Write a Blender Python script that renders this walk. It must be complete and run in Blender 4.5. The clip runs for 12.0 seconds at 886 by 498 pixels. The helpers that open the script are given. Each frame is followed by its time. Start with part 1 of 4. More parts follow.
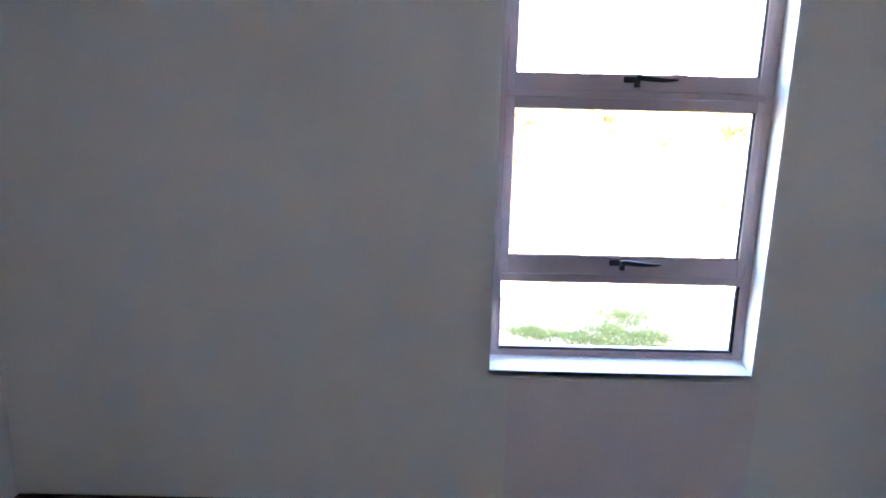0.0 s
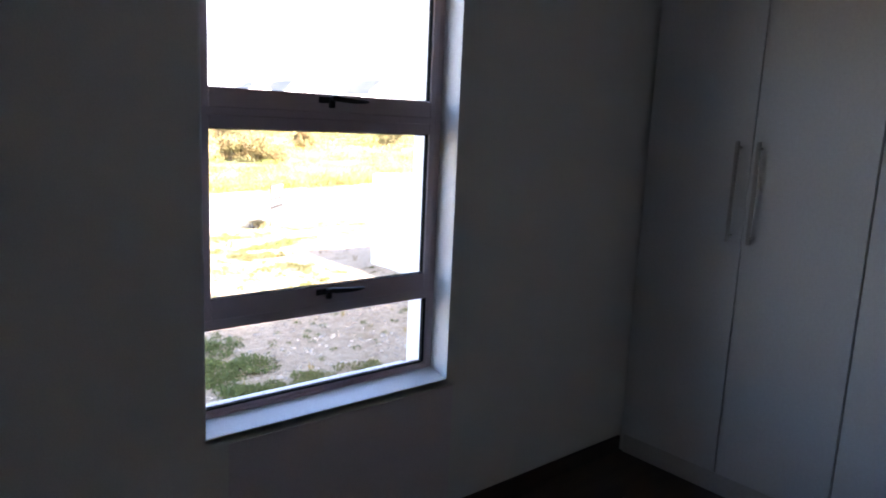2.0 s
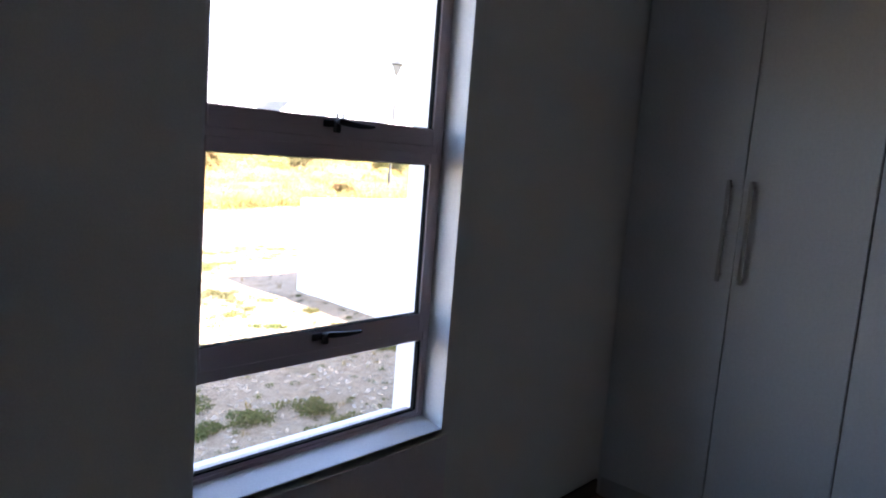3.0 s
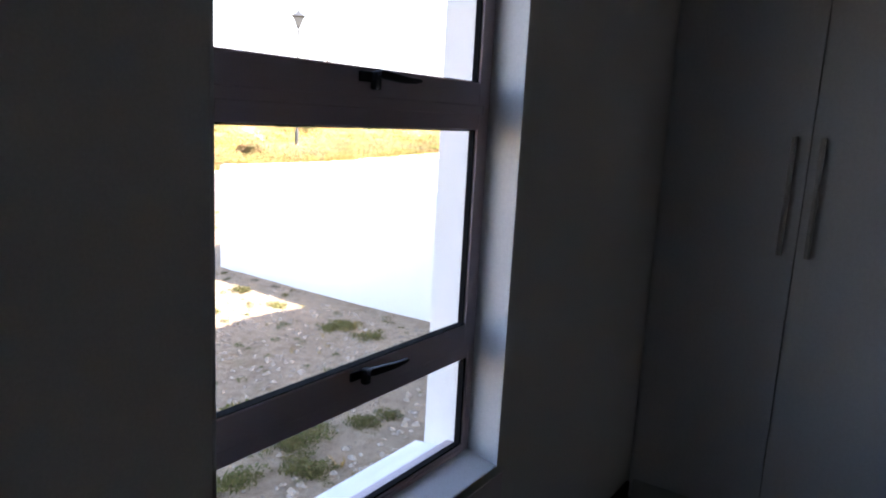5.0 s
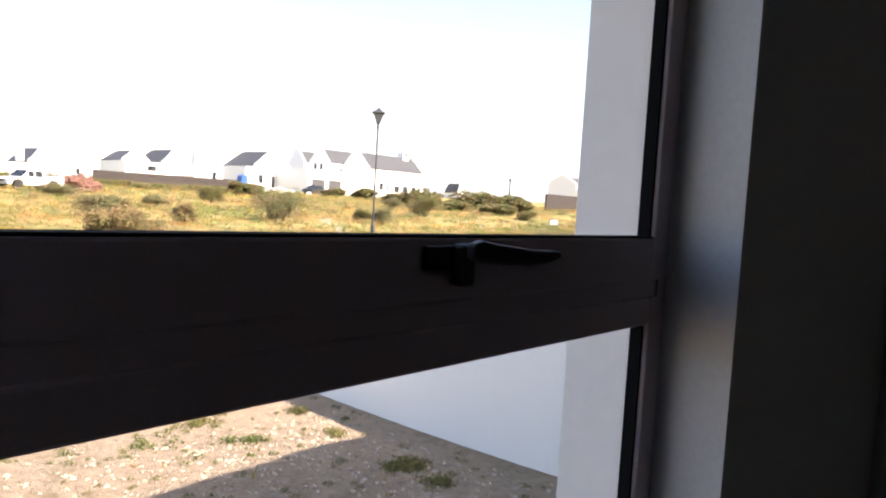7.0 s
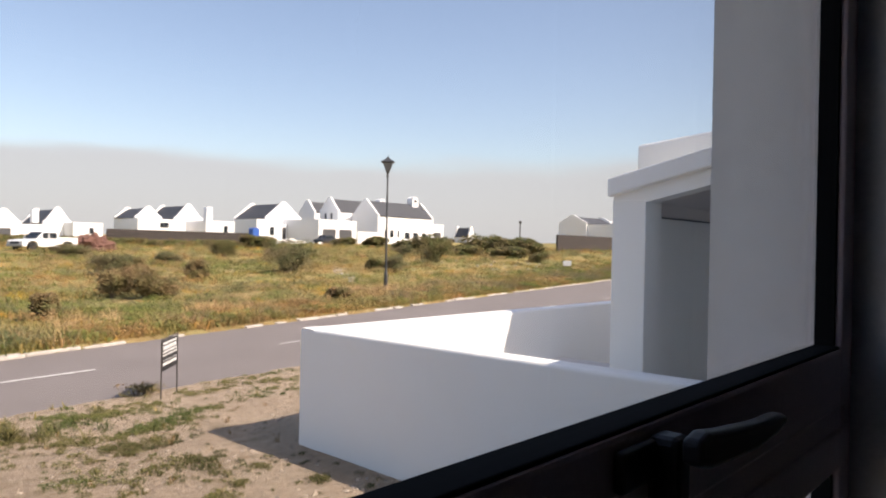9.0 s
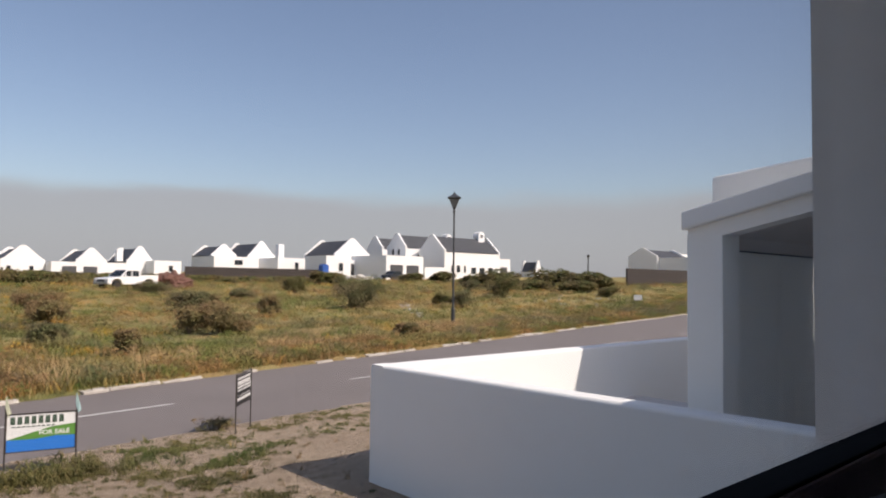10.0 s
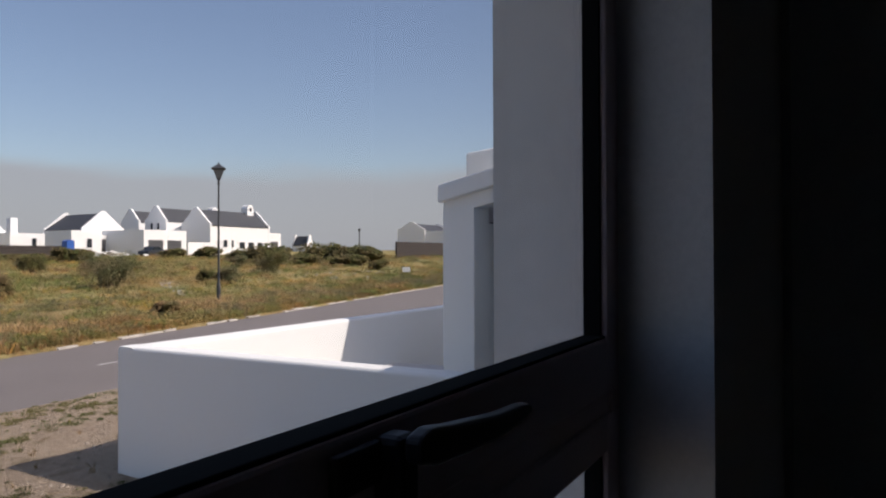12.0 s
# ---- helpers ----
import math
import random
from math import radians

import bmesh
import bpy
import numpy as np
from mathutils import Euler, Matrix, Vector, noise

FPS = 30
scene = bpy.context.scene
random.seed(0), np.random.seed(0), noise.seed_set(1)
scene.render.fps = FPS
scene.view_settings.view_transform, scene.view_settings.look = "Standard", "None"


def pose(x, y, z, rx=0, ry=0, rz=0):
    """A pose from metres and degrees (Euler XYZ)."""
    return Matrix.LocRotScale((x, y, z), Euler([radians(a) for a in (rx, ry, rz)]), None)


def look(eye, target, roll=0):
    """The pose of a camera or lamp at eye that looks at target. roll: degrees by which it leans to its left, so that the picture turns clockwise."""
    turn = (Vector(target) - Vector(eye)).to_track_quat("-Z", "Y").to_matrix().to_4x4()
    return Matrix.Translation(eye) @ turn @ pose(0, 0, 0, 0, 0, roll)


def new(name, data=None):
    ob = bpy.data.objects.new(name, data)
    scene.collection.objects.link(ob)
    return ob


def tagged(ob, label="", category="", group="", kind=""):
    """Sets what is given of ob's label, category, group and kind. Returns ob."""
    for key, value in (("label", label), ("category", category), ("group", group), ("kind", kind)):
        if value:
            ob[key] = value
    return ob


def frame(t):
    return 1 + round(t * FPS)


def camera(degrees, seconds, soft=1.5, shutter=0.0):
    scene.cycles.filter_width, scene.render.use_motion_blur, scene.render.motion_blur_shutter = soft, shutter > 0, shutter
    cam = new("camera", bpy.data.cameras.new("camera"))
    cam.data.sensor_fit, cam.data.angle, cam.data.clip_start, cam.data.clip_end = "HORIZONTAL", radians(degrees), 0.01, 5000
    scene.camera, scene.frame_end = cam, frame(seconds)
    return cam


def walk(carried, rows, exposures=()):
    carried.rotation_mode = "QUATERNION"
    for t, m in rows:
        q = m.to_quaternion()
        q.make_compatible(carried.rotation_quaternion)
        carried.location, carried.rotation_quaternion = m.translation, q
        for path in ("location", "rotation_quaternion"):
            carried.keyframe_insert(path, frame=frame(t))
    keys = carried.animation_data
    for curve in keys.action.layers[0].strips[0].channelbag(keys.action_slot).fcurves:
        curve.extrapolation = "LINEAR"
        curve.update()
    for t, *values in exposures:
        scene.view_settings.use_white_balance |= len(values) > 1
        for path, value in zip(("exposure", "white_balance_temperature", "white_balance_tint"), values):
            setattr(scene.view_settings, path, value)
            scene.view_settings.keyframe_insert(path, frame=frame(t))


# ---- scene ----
cam = camera(64.3, 12.0, soft=2.0, shutter=0.0)
PATH = [
    (0, (-0.175, -2.24, 1.438), (-0.165, -0.291, 0.986), 1.4),
    (0.5, (-0.308, -2.12, 1.397), (0.074, -0.202, 0.977), 1.0),
    (1, (-0.433, -1.991, 1.403), (0.191, -0.134, 1.004), 0.1),
    (1.5, (-0.574, -1.927, 1.4), (0.383, -0.209, 1.035), -0.0),
    (2, (-0.714, -1.848, 1.413), (0.56, -0.346, 1.065), 2.6),
    (2.5, (-0.771, -1.684, 1.405), (0.576, -0.233, 1.121), 2.3),
    (3, (-0.814, -1.489, 1.408), (0.657, -0.16, 1.145), 4.5),
    (3.2, (-0.862, -1.378, 1.391), (0.671, -0.117, 1.145), 3.8),
    (5, (-0.636, -0.833, 1.402), (0.99, 0.273, 1.034), 3.1),
    (5.5, (-0.505, -0.681, 1.453), (1.119, 0.457, 1.194), 2.5),
    (6, (-0.353, -0.516, 1.477), (1.268, 0.644, 1.309), 2.8),
    (6.5, (-0.172, -0.397, 1.483), (1.402, 0.829, 1.347), 3.1),
    (6.7, (-0.1, -0.354, 1.495), (1.429, 0.93, 1.369), 4.0),
    (8.3, (0.102, -0.098, 1.56), (1.609, 1.21, 1.429), 1.9),
    (8.5, (0.09, -0.087, 1.558), (1.601, 1.214, 1.457), 1.4),
    (9, (0.105, -0.067, 1.574), (1.598, 1.263, 1.571), 1.1),
    (9.5, (0.101, -0.049, 1.581), (1.532, 1.344, 1.633), 1.1),
    (10, (0.097, -0.045, 1.586), (1.456, 1.419, 1.679), 0.7),
    (10.5, (0.08, -0.052, 1.589), (1.463, 1.381, 1.670), 0.5),
    (11, (0.109, -0.063, 1.589), (1.625, 1.24, 1.664), 0.7),
    (11.5, (0.14, -0.07, 1.581), (1.773, 1.08, 1.643), 0.8),
    (12, (0.16, -0.101, 1.567), (1.913, 0.861, 1.589), -0.2),
]
EXPOSURES = [(0.0, 6.3, 6850), (0.5, 5.45, 6850), (1.0, 4.72, 6850), (1.5, 4.28, 7000), (2.5, 4.08, 7050), (5.0, 3.42, 7250), (5.5, 3.2, 7450), (6.0, 2.8, 7550), (6.5, 2.45, 7650),
             (8.5, 1.7, 7800), (9.0, 1.13, 7550), (9.5, 0.65, 7300), (10.0, 0.47, 7150), (11.0, 0.45, 7000), (12.0, 0.38, 6950)]
walk(cam, [(t, look(e, g, r)) for t, e, g, r in PATH], [(t, e, k, 21) for t, e, k in EXPOSURES])

# world and sun
SUN = Vector((0.36, -0.93, 1.0)).normalized()
world = bpy.data.worlds.new("world")
scene.world = world
world.use_nodes = True
wn, wl = world.node_tree.nodes, world.node_tree.links
wn.clear()
sky = wn.new("ShaderNodeTexSky")
sky.sky_type = "NISHITA"
sky.sun_disc = False
sky.sun_elevation = math.asin(SUN.z)
sky.sun_rotation = math.atan2(SUN.x, SUN.y)
sky.air_density, sky.dust_density, sky.ozone_density = 1.0, 1.6, 2.2
coord = wn.new("ShaderNodeTexCoord")
sep = wn.new("ShaderNodeSeparateXYZ")
wl.new(coord.outputs["Generated"], sep.inputs[0])
stretch = wn.new("ShaderNodeMapping")
stretch.inputs["Scale"].default_value = (1.6, 1.6, 9.0)
wl.new(coord.outputs["Generated"], stretch.inputs[0])
cloud_noise = wn.new("ShaderNodeTexNoise")
cloud_noise.inputs["Scale"].default_value = 2.2
cloud_noise.inputs["Detail"].default_value = 4
wl.new(stretch.outputs[0], cloud_noise.inputs["Vector"])
edge = wn.new("ShaderNodeMath")
edge.operation = "MULTIPLY_ADD"
wl.new(cloud_noise.outputs[0], edge.inputs[0])
edge.inputs[1].default_value = -0.075
wl.new(sep.outputs["Z"], edge.inputs[2])
band = wn.new("ShaderNodeMapRange")
band.interpolation_type = "SMOOTHSTEP"
band.inputs["From Min"].default_value, band.inputs["From Max"].default_value = 0.062, 0.098
band.inputs["To Min"].default_value, band.inputs["To Max"].default_value = 0.88, 0.0
wl.new(edge.outputs[0], band.inputs["Value"])
wmix = wn.new("ShaderNodeMixRGB")
wl.new(band.outputs[0], wmix.inputs["Fac"])
wl.new(sky.outputs[0], wmix.inputs["Color1"])
wmix.inputs["Color2"].default_value = (2.85, 3.15, 3.5, 1)
wback = wn.new("ShaderNodeBackground")
wback.inputs["Strength"].default_value = 0.11
wl.new(wmix.outputs[0], wback.inputs["Color"])
wout = wn.new("ShaderNodeOutputWorld")
wl.new(wback.outputs[0], wout.inputs["Surface"])

sun = new("sun", bpy.data.lights.new("sun", "SUN"))
sun.data.energy, sun.data.angle, sun.data.color = 3.4, radians(0.5), (1.0, 0.955, 0.89)
sun.matrix_world = look(SUN * 50, (0, 0, 0))


# materials
def material(name, base, rough=0.6, metal=0.0, spec=0.5):
    m = bpy.data.materials.new(name)
    m.use_nodes = True
    b = m.node_tree.nodes["Principled BSDF"]
    b.inputs["Base Color"].default_value = (*base, 1)
    b.inputs["Roughness"].default_value = rough
    b.inputs["Metallic"].default_value = metal
    b.inputs["Specular IOR Level"].default_value = spec
    return m


def ramp(m, fac, stops):
    r = m.node_tree.nodes.new("ShaderNodeValToRGB")
    el = r.color_ramp.elements
    while len(el) < len(stops):
        el.new(0.5)
    for e, (p, c) in zip(el, stops):
        e.position, e.color = p, (*c, 1)
    m.node_tree.links.new(fac, r.inputs[0])
    return r.outputs[0]


def grain(m, scale, detail=5, rough=0.6, stretch=(1, 1, 1)):
    n = m.node_tree.nodes
    t, mp, x = n.new("ShaderNodeTexCoord"), n.new("ShaderNodeMapping"), n.new("ShaderNodeTexNoise")
    mp.inputs["Scale"].default_value = stretch
    x.inputs["Scale"].default_value, x.inputs["Detail"].default_value, x.inputs["Roughness"].default_value = scale, detail, rough
    m.node_tree.links.new(t.outputs["Object"], mp.inputs[0])
    m.node_tree.links.new(mp.outputs[0], x.inputs["Vector"])
    return x.outputs[0]


def mix(m, fac, a, b, mode="MIX"):
    x = m.node_tree.nodes.new("ShaderNodeMixRGB")
    x.blend_type = mode
    for sock, v in zip(x.inputs, (fac, a, b)):
        if isinstance(v, (int, float)):
            sock.default_value = v
        elif isinstance(v, tuple):
            sock.default_value = (*v, 1)
        else:
            m.node_tree.links.new(v, sock)
    return x.outputs[0]


def paint(m, colour):
    m.node_tree.links.new(colour, m.node_tree.nodes["Principled BSDF"].inputs["Base Color"])
    return m


def relief(m, height, strength=0.3, distance=0.01):
    b = m.node_tree.nodes.new("ShaderNodeBump")
    b.inputs["Strength"].default_value, b.inputs["Distance"].default_value = strength, distance
    m.node_tree.links.new(height, b.inputs["Height"])
    m.node_tree.links.new(b.outputs[0], m.node_tree.nodes["Principled BSDF"].inputs["Normal"])
    return m


def mottled(name, a, b, scale=3.0, fine=60.0, rough=0.6, bump=0.25, distance=0.004, metal=0.0, stretch=(1, 1, 1), low=0.35, high=0.7):
    m = material(name, a, rough, metal)
    broad = ramp(m, grain(m, scale, stretch=stretch), [(low, a), (high, b)])
    small = grain(m, fine, 3, stretch=stretch)
    paint(m, mix(m, 0.25, broad, ramp(m, small, [(0.3, tuple(c * 0.8 for c in a)), (0.7, tuple(min(1, c * 1.12) for c in b))])))
    return relief(m, small, bump, distance)


M = {}
M["wall_paint"] = mottled("wall_paint", (0.745, 0.74, 0.725), (0.775, 0.77, 0.757), 1.2, 180, 0.75, 0.12, 0.001)
M["patch_paint"] = mottled("patch_paint", (0.74, 0.68, 0.72), (0.77, 0.71, 0.75), 1.5, 180, 0.7, 0.12, 0.001)
M["reveal_paint"] = mottled("reveal_paint", (0.74, 0.75, 0.77), (0.78, 0.78, 0.79), 2.0, 140, 0.35, 0.08, 0.001)
M["ceiling_paint"] = mottled("ceiling_paint", (0.85, 0.85, 0.84), (0.87, 0.87, 0.86), 1.0, 150, 0.8, 0.1, 0.001)
M["ext_plaster"] = mottled("ext_plaster", (0.84, 0.84, 0.81), (0.87, 0.87, 0.84), 1.1, 45, 0.85, 0.3, 0.003)
M["far_plaster"] = mottled("far_plaster", (0.80, 0.80, 0.79), (0.84, 0.84, 0.83), 0.15, 1.5, 0.85, 0.1, 0.01)
M["alu"] = mottled("powder_coated_aluminium", (0.53, 0.435, 0.465), (0.56, 0.46, 0.49), 2.0, 320, 0.5, 0.1, 0.0004)
M["alu_dark"] = material("window_gasket_rubber", (0.010, 0.010, 0.011), 0.95, spec=0.08)
M["handle_black"] = material("black_handle_metal", (0.022, 0.018, 0.02), 0.45, spec=0.3)
M["melamine"] = mottled("white_melamine", (0.60, 0.615, 0.62), (0.63, 0.64, 0.645), 1.0, 90, 0.45, 0.05, 0.0005)
M["plinth"] = mottled("plinth_board", (0.45, 0.45, 0.44), (0.5, 0.5, 0.49), 1.5, 60, 0.55, 0.05, 0.0005)
M["steel"] = mottled("brushed_steel", (0.42, 0.41, 0.40), (0.52, 0.51, 0.5), 8, 200, 0.32, 0.05, 0.0004, 1.0)
M["smear"] = material("grey_smear", (0.22, 0.21, 0.2), 0.8)
# Near-black fill; in gaps and openings its colour stands in for shade.
M["dark_gap"] = material("dark_fill", (0.05, 0.05, 0.055), 0.7)
wood = mottled("dark_laminate", (0.055, 0.036, 0.028), (0.095, 0.062, 0.045), 2.2, 26, 0.42, 0.12, 0.001, stretch=(1, 9, 1))
M["floor"] = wood
M["skirt"] = mottled("dark_skirting_wood", (0.05, 0.034, 0.028), (0.075, 0.05, 0.04), 3, 40, 0.4, 0.08, 0.0006, stretch=(1, 6, 6))
M["soffit"] = mottled("soffit_board", (0.58, 0.53, 0.51), (0.62, 0.57, 0.55), 2, 50, 0.8, 0.1, 0.001)
M["slate"] = mottled("roof_sheet", (0.045, 0.047, 0.052), (0.065, 0.067, 0.072), 0.3, 4, 0.6, 0.2, 0.03)
M["dark_glass"] = material("dark_window_glass", (0.02, 0.025, 0.03), 0.08)
M["garage"] = mottled("dark_garage_door", (0.06, 0.06, 0.065), (0.08, 0.08, 0.085), 0.8, 6, 0.5, 0.1, 0.01)
M["block_wall"] = mottled("grey_brown_block_wall", (0.036, 0.029, 0.027), (0.052, 0.042, 0.038), 0.6, 7, 0.9, 0.3, 0.02)
M["asphalt"] = mottled("asphalt", (0.15, 0.130, 0.122), (0.195, 0.17, 0.16), 0.6, 130, 0.9, 0.35, 0.006)
M["road_paint"] = mottled("worn_road_paint", (0.55, 0.54, 0.5), (0.72, 0.71, 0.68), 3, 60, 0.7, 0.2, 0.002)
M["kerb"] = mottled("pale_kerb_concrete", (0.34, 0.30, 0.26), (0.54, 0.50, 0.44), 6, 40, 0.9, 0.4, 0.008)
M["post"] = mottled("lamp_post_paint", (0.035, 0.037, 0.04), (0.055, 0.058, 0.06), 2, 40, 0.45, 0.1, 0.002)
M["lamp_glass"] = material("frosted_lantern_glass", (0.16, 0.17, 0.17), 0.25)
M["white_paint"] = material("car_white_paint", (0.82, 0.82, 0.81), 0.22)
M["rubber"] = material("tyre_rubber", (0.018, 0.018, 0.019), 0.85)
M["rim"] = material("wheel_rim_metal", (0.42, 0.42, 0.43), 0.3, 0.9)
M["chrome_light"] = material("lamp_lens", (0.6, 0.6, 0.58), 0.1)
M["red_lens"] = material("red_tail_lens", (0.4, 0.02, 0.015), 0.2)
M["black_car"] = material("dark_car_paint", (0.03, 0.033, 0.04), 0.2)
M["plastic_blue"] = mottled("blue_plastic", (0.02, 0.09, 0.36), (0.03, 0.12, 0.42), 2, 20, 0.5, 0.1, 0.003)
M["rubble_red"] = mottled("reddish_rubble", (0.10, 0.045, 0.033), (0.20, 0.10, 0.075), 1.5, 9, 0.95, 0.5, 0.05)
M["rubble_grey"] = mottled("pale_rubble", (0.4, 0.38, 0.35), (0.6, 0.58, 0.54), 1.5, 9, 0.95, 0.4, 0.04)
M["sign_white"] = material("sign_white_board", (0.78, 0.78, 0.76), 0.45)
M["sign_green"] = material("sign_green_print", (0.10, 0.27, 0.05), 0.45)
M["sign_blue"] = material("sign_blue_print", (0.02, 0.19, 0.62), 0.45)
M["sign_dark"] = material("sign_dark_print", (0.06, 0.10, 0.07), 0.5)
M["sign_black"] = material("sign_black_print", (0.016, 0.016, 0.018), 0.5)
M["iron"] = mottled("rusty_sign_iron", (0.035, 0.03, 0.028), (0.07, 0.05, 0.04), 8, 90, 0.7, 0.2, 0.002)
M["flag_cloth"] = mottled("pale_flag_cloth", (0.30, 0.45, 0.45), (0.38, 0.53, 0.52), 6, 80, 0.8, 0.1, 0.002)
M["flag_cream"] = mottled("cream_flag_cloth", (0.50, 0.52, 0.38), (0.58, 0.6, 0.45), 6, 80, 0.8, 0.1, 0.002)
M["bark"] = mottled("shrub_bark", (0.09, 0.065, 0.045), (0.16, 0.12, 0.09), 5, 40, 0.9, 0.4, 0.01)
M["paving"] = mottled("patio_paving", (0.52, 0.49, 0.46), (0.58, 0.55, 0.52), 1.5, 30, 0.85, 0.2, 0.004)

glass = bpy.data.materials.new("window_glass")
glass.use_nodes = True
gn = glass.node_tree.nodes
gn.clear()
g1, g2, g3, g4, g5, g6, g7 = (gn.new("ShaderNode" + k) for k in ("BsdfTransparent", "BsdfGlossy", "MixShader", "OutputMaterial", "LayerWeight", "Math", "Math"))
g1.inputs[0].default_value = (0.95, 0.965, 0.96, 1)
g2.inputs["Roughness"].default_value = 0.01
g6.operation, g7.operation = "POWER", "MULTIPLY_ADD"
g6.inputs[1].default_value = 5.0
g7.inputs[1].default_value, g7.inputs[2].default_value = 0.8, 0.03
for a, b in ((g5.outputs["Facing"], g6.inputs[0]), (g6.outputs[0], g7.inputs[0]), (g7.outputs[0], g3.inputs[0]), (g1.outputs[0], g3.inputs[1]), (g2.outputs[0], g3.inputs[2]), (g3.outputs[0], g4.inputs[0])):
    glass.node_tree.links.new(a, b)
M["glass"] = glass


def leafy(name, stops, rough=0.75):
    m = material(name, stops[0], rough, spec=0.2)
    geo = m.node_tree.nodes.new("ShaderNodeNewGeometry")
    k = 1.0 / max(1, len(stops) - 1)
    own = ramp(m, geo.outputs["Random Per Island"], [(i * k, c) for i, c in enumerate(stops)])
    drift = ramp(m, grain(m, 0.26, 3, 0.55), [(0.36, (0.6, 0.48, 0.42)), (0.43, (1.3, 0.98, 0.8)), (0.5, (0.6, 0.75, 0.42)), (0.57, (1.35, 1.08, 0.85)), (0.66, (0.95, 0.65, 0.5))])
    paint(m, mix(m, 0.85, own, drift, "MULTIPLY"))
    b = m.node_tree.nodes["Principled BSDF"]
    tr = m.node_tree.nodes.new("ShaderNodeBsdfTranslucent")
    mx = m.node_tree.nodes.new("ShaderNodeMixShader")
    mx.inputs[0].default_value = 0.25
    tr.inputs[0].default_value = (*[min(1, c * 1.3) for c in stops[len(stops) // 2]], 1)
    out = m.node_tree.nodes["Material Output"]
    m.node_tree.links.new(b.outputs[0], mx.inputs[1])
    m.node_tree.links.new(tr.outputs[0], mx.inputs[2])
    m.node_tree.links.new(mx.outputs[0], out.inputs[0])
    return m


M["weed"] = leafy("weed_leaves", [(0.07, 0.092, 0.034), (0.10, 0.125, 0.048), (0.14, 0.15, 0.065), (0.19, 0.175, 0.095)])
M["dry"] = leafy("dry_grass", [(0.36, 0.24, 0.105), (0.43, 0.31, 0.15), (0.29, 0.22, 0.09), (0.48, 0.36, 0.21), (0.23, 0.18, 0.07)])
M["straw"] = leafy("pale_straw", [(0.36, 0.29, 0.18), (0.44, 0.35, 0.22), (0.30, 0.25, 0.14), (0.48, 0.40, 0.27)])
M["green_grass"] = leafy("green_grass", [(0.10, 0.135, 0.045), (0.135, 0.175, 0.055), (0.17, 0.195, 0.075), (0.085, 0.105, 0.04)])
M["rust_grass"] = leafy("rust_brown_grass", [(0.36, 0.19, 0.09), (0.44, 0.28, 0.13), (0.29, 0.19, 0.09), (0.42, 0.33, 0.17)])
M["flower"] = leafy("orange_flowers", [(0.55, 0.32, 0.05), (0.62, 0.38, 0.07), (0.40, 0.26, 0.06), (0.25, 0.21, 0.08)])
M["heath"] = leafy("low_heath_leaves", [(0.17, 0.115, 0.06), (0.25, 0.17, 0.09), (0.17, 0.155, 0.065), (0.11, 0.09, 0.05), (0.34, 0.23, 0.13)])
M["shrub_grey"] = leafy("grey_green_shrub_leaves", [(0.10, 0.105, 0.06), (0.14, 0.14, 0.085), (0.19, 0.18, 0.115), (0.075, 0.078, 0.048)])
M["shrub_brown"] = leafy("brown_shrub_twigs", [(0.15, 0.11, 0.07), (0.21, 0.16, 0.10), (0.26, 0.22, 0.13), (0.11, 0.09, 0.055)])
M["shrub_dark"] = leafy("dark_green_shrub_leaves", [(0.085, 0.09, 0.04), (0.12, 0.125, 0.055), (0.16, 0.15, 0.075), (0.07, 0.065, 0.04)])

# sandy building plot
soil = material("sandy_soil", (0.4, 0.32, 0.23), 0.95, spec=0.15)
broad = ramp(soil, grain(soil, 0.9, 6, 0.65), [(0.3, (0.46, 0.345, 0.25)), (0.55, (0.59, 0.46, 0.34)), (0.75, (0.675, 0.55, 0.42))])
fine = ramp(soil, grain(soil, 13, 9, 0.85), [(0.36, (0.19, 0.13, 0.085)), (0.44, (0.48, 0.36, 0.26)), (0.56, (0.64, 0.50, 0.37)), (0.68, (0.78, 0.66, 0.52))])
cover = ramp(soil, grain(soil, 1.8, 8, 0.8, (0.8, 1.4, 1)), [(0.54, (0, 0, 0)), (0.62, (1, 1, 1))])
crumbs = ramp(soil, grain(soil, 12, 8, 0.85), [(0.42, (0.34, 0.21, 0.125)), (0.55, (0.27, 0.23, 0.12))])
paint(soil, mix(soil, mix(soil, 0.5, (0, 0, 0), cover), mix(soil, 0.6, broad, fine), crumbs))
relief(soil, grain(soil, 11, 10, 0.85), 1.0, 0.105)
M["soil"] = soil
# scrub field
field = material("scrub_field_ground", (0.3, 0.25, 0.12), 0.95, spec=0.1)
fa = ramp(field, grain(field, 0.16, 6, 0.65, (1, 1.8, 1)), [(0.36, (0.12, 0.14, 0.045)), (0.44, (0.20, 0.21, 0.07)), (0.49, (0.38, 0.29, 0.13)), (0.54, (0.36, 0.21, 0.09)), (0.60, (0.17, 0.185, 0.055)), (0.68, (0.40, 0.33, 0.17))])
fb = ramp(field, grain(field, 2.2, 8, 0.8), [(0.35, (0.07, 0.07, 0.03)), (0.5, (0.28, 0.23, 0.10)), (0.65, (0.48, 0.40, 0.2))])
sand = ramp(field, grain(field, 0.35, 5, 0.6, (1, 2.2, 1)), [(0.66, (0, 0, 0)), (0.72, (1, 1, 1))])
paint(field, mix(field, sand, mix(field, 0.42, fa, fb), (0.45, 0.38, 0.28)))
relief(field, grain(field, 5, 8, 0.75), 0.8, 0.15)
M["field"] = field


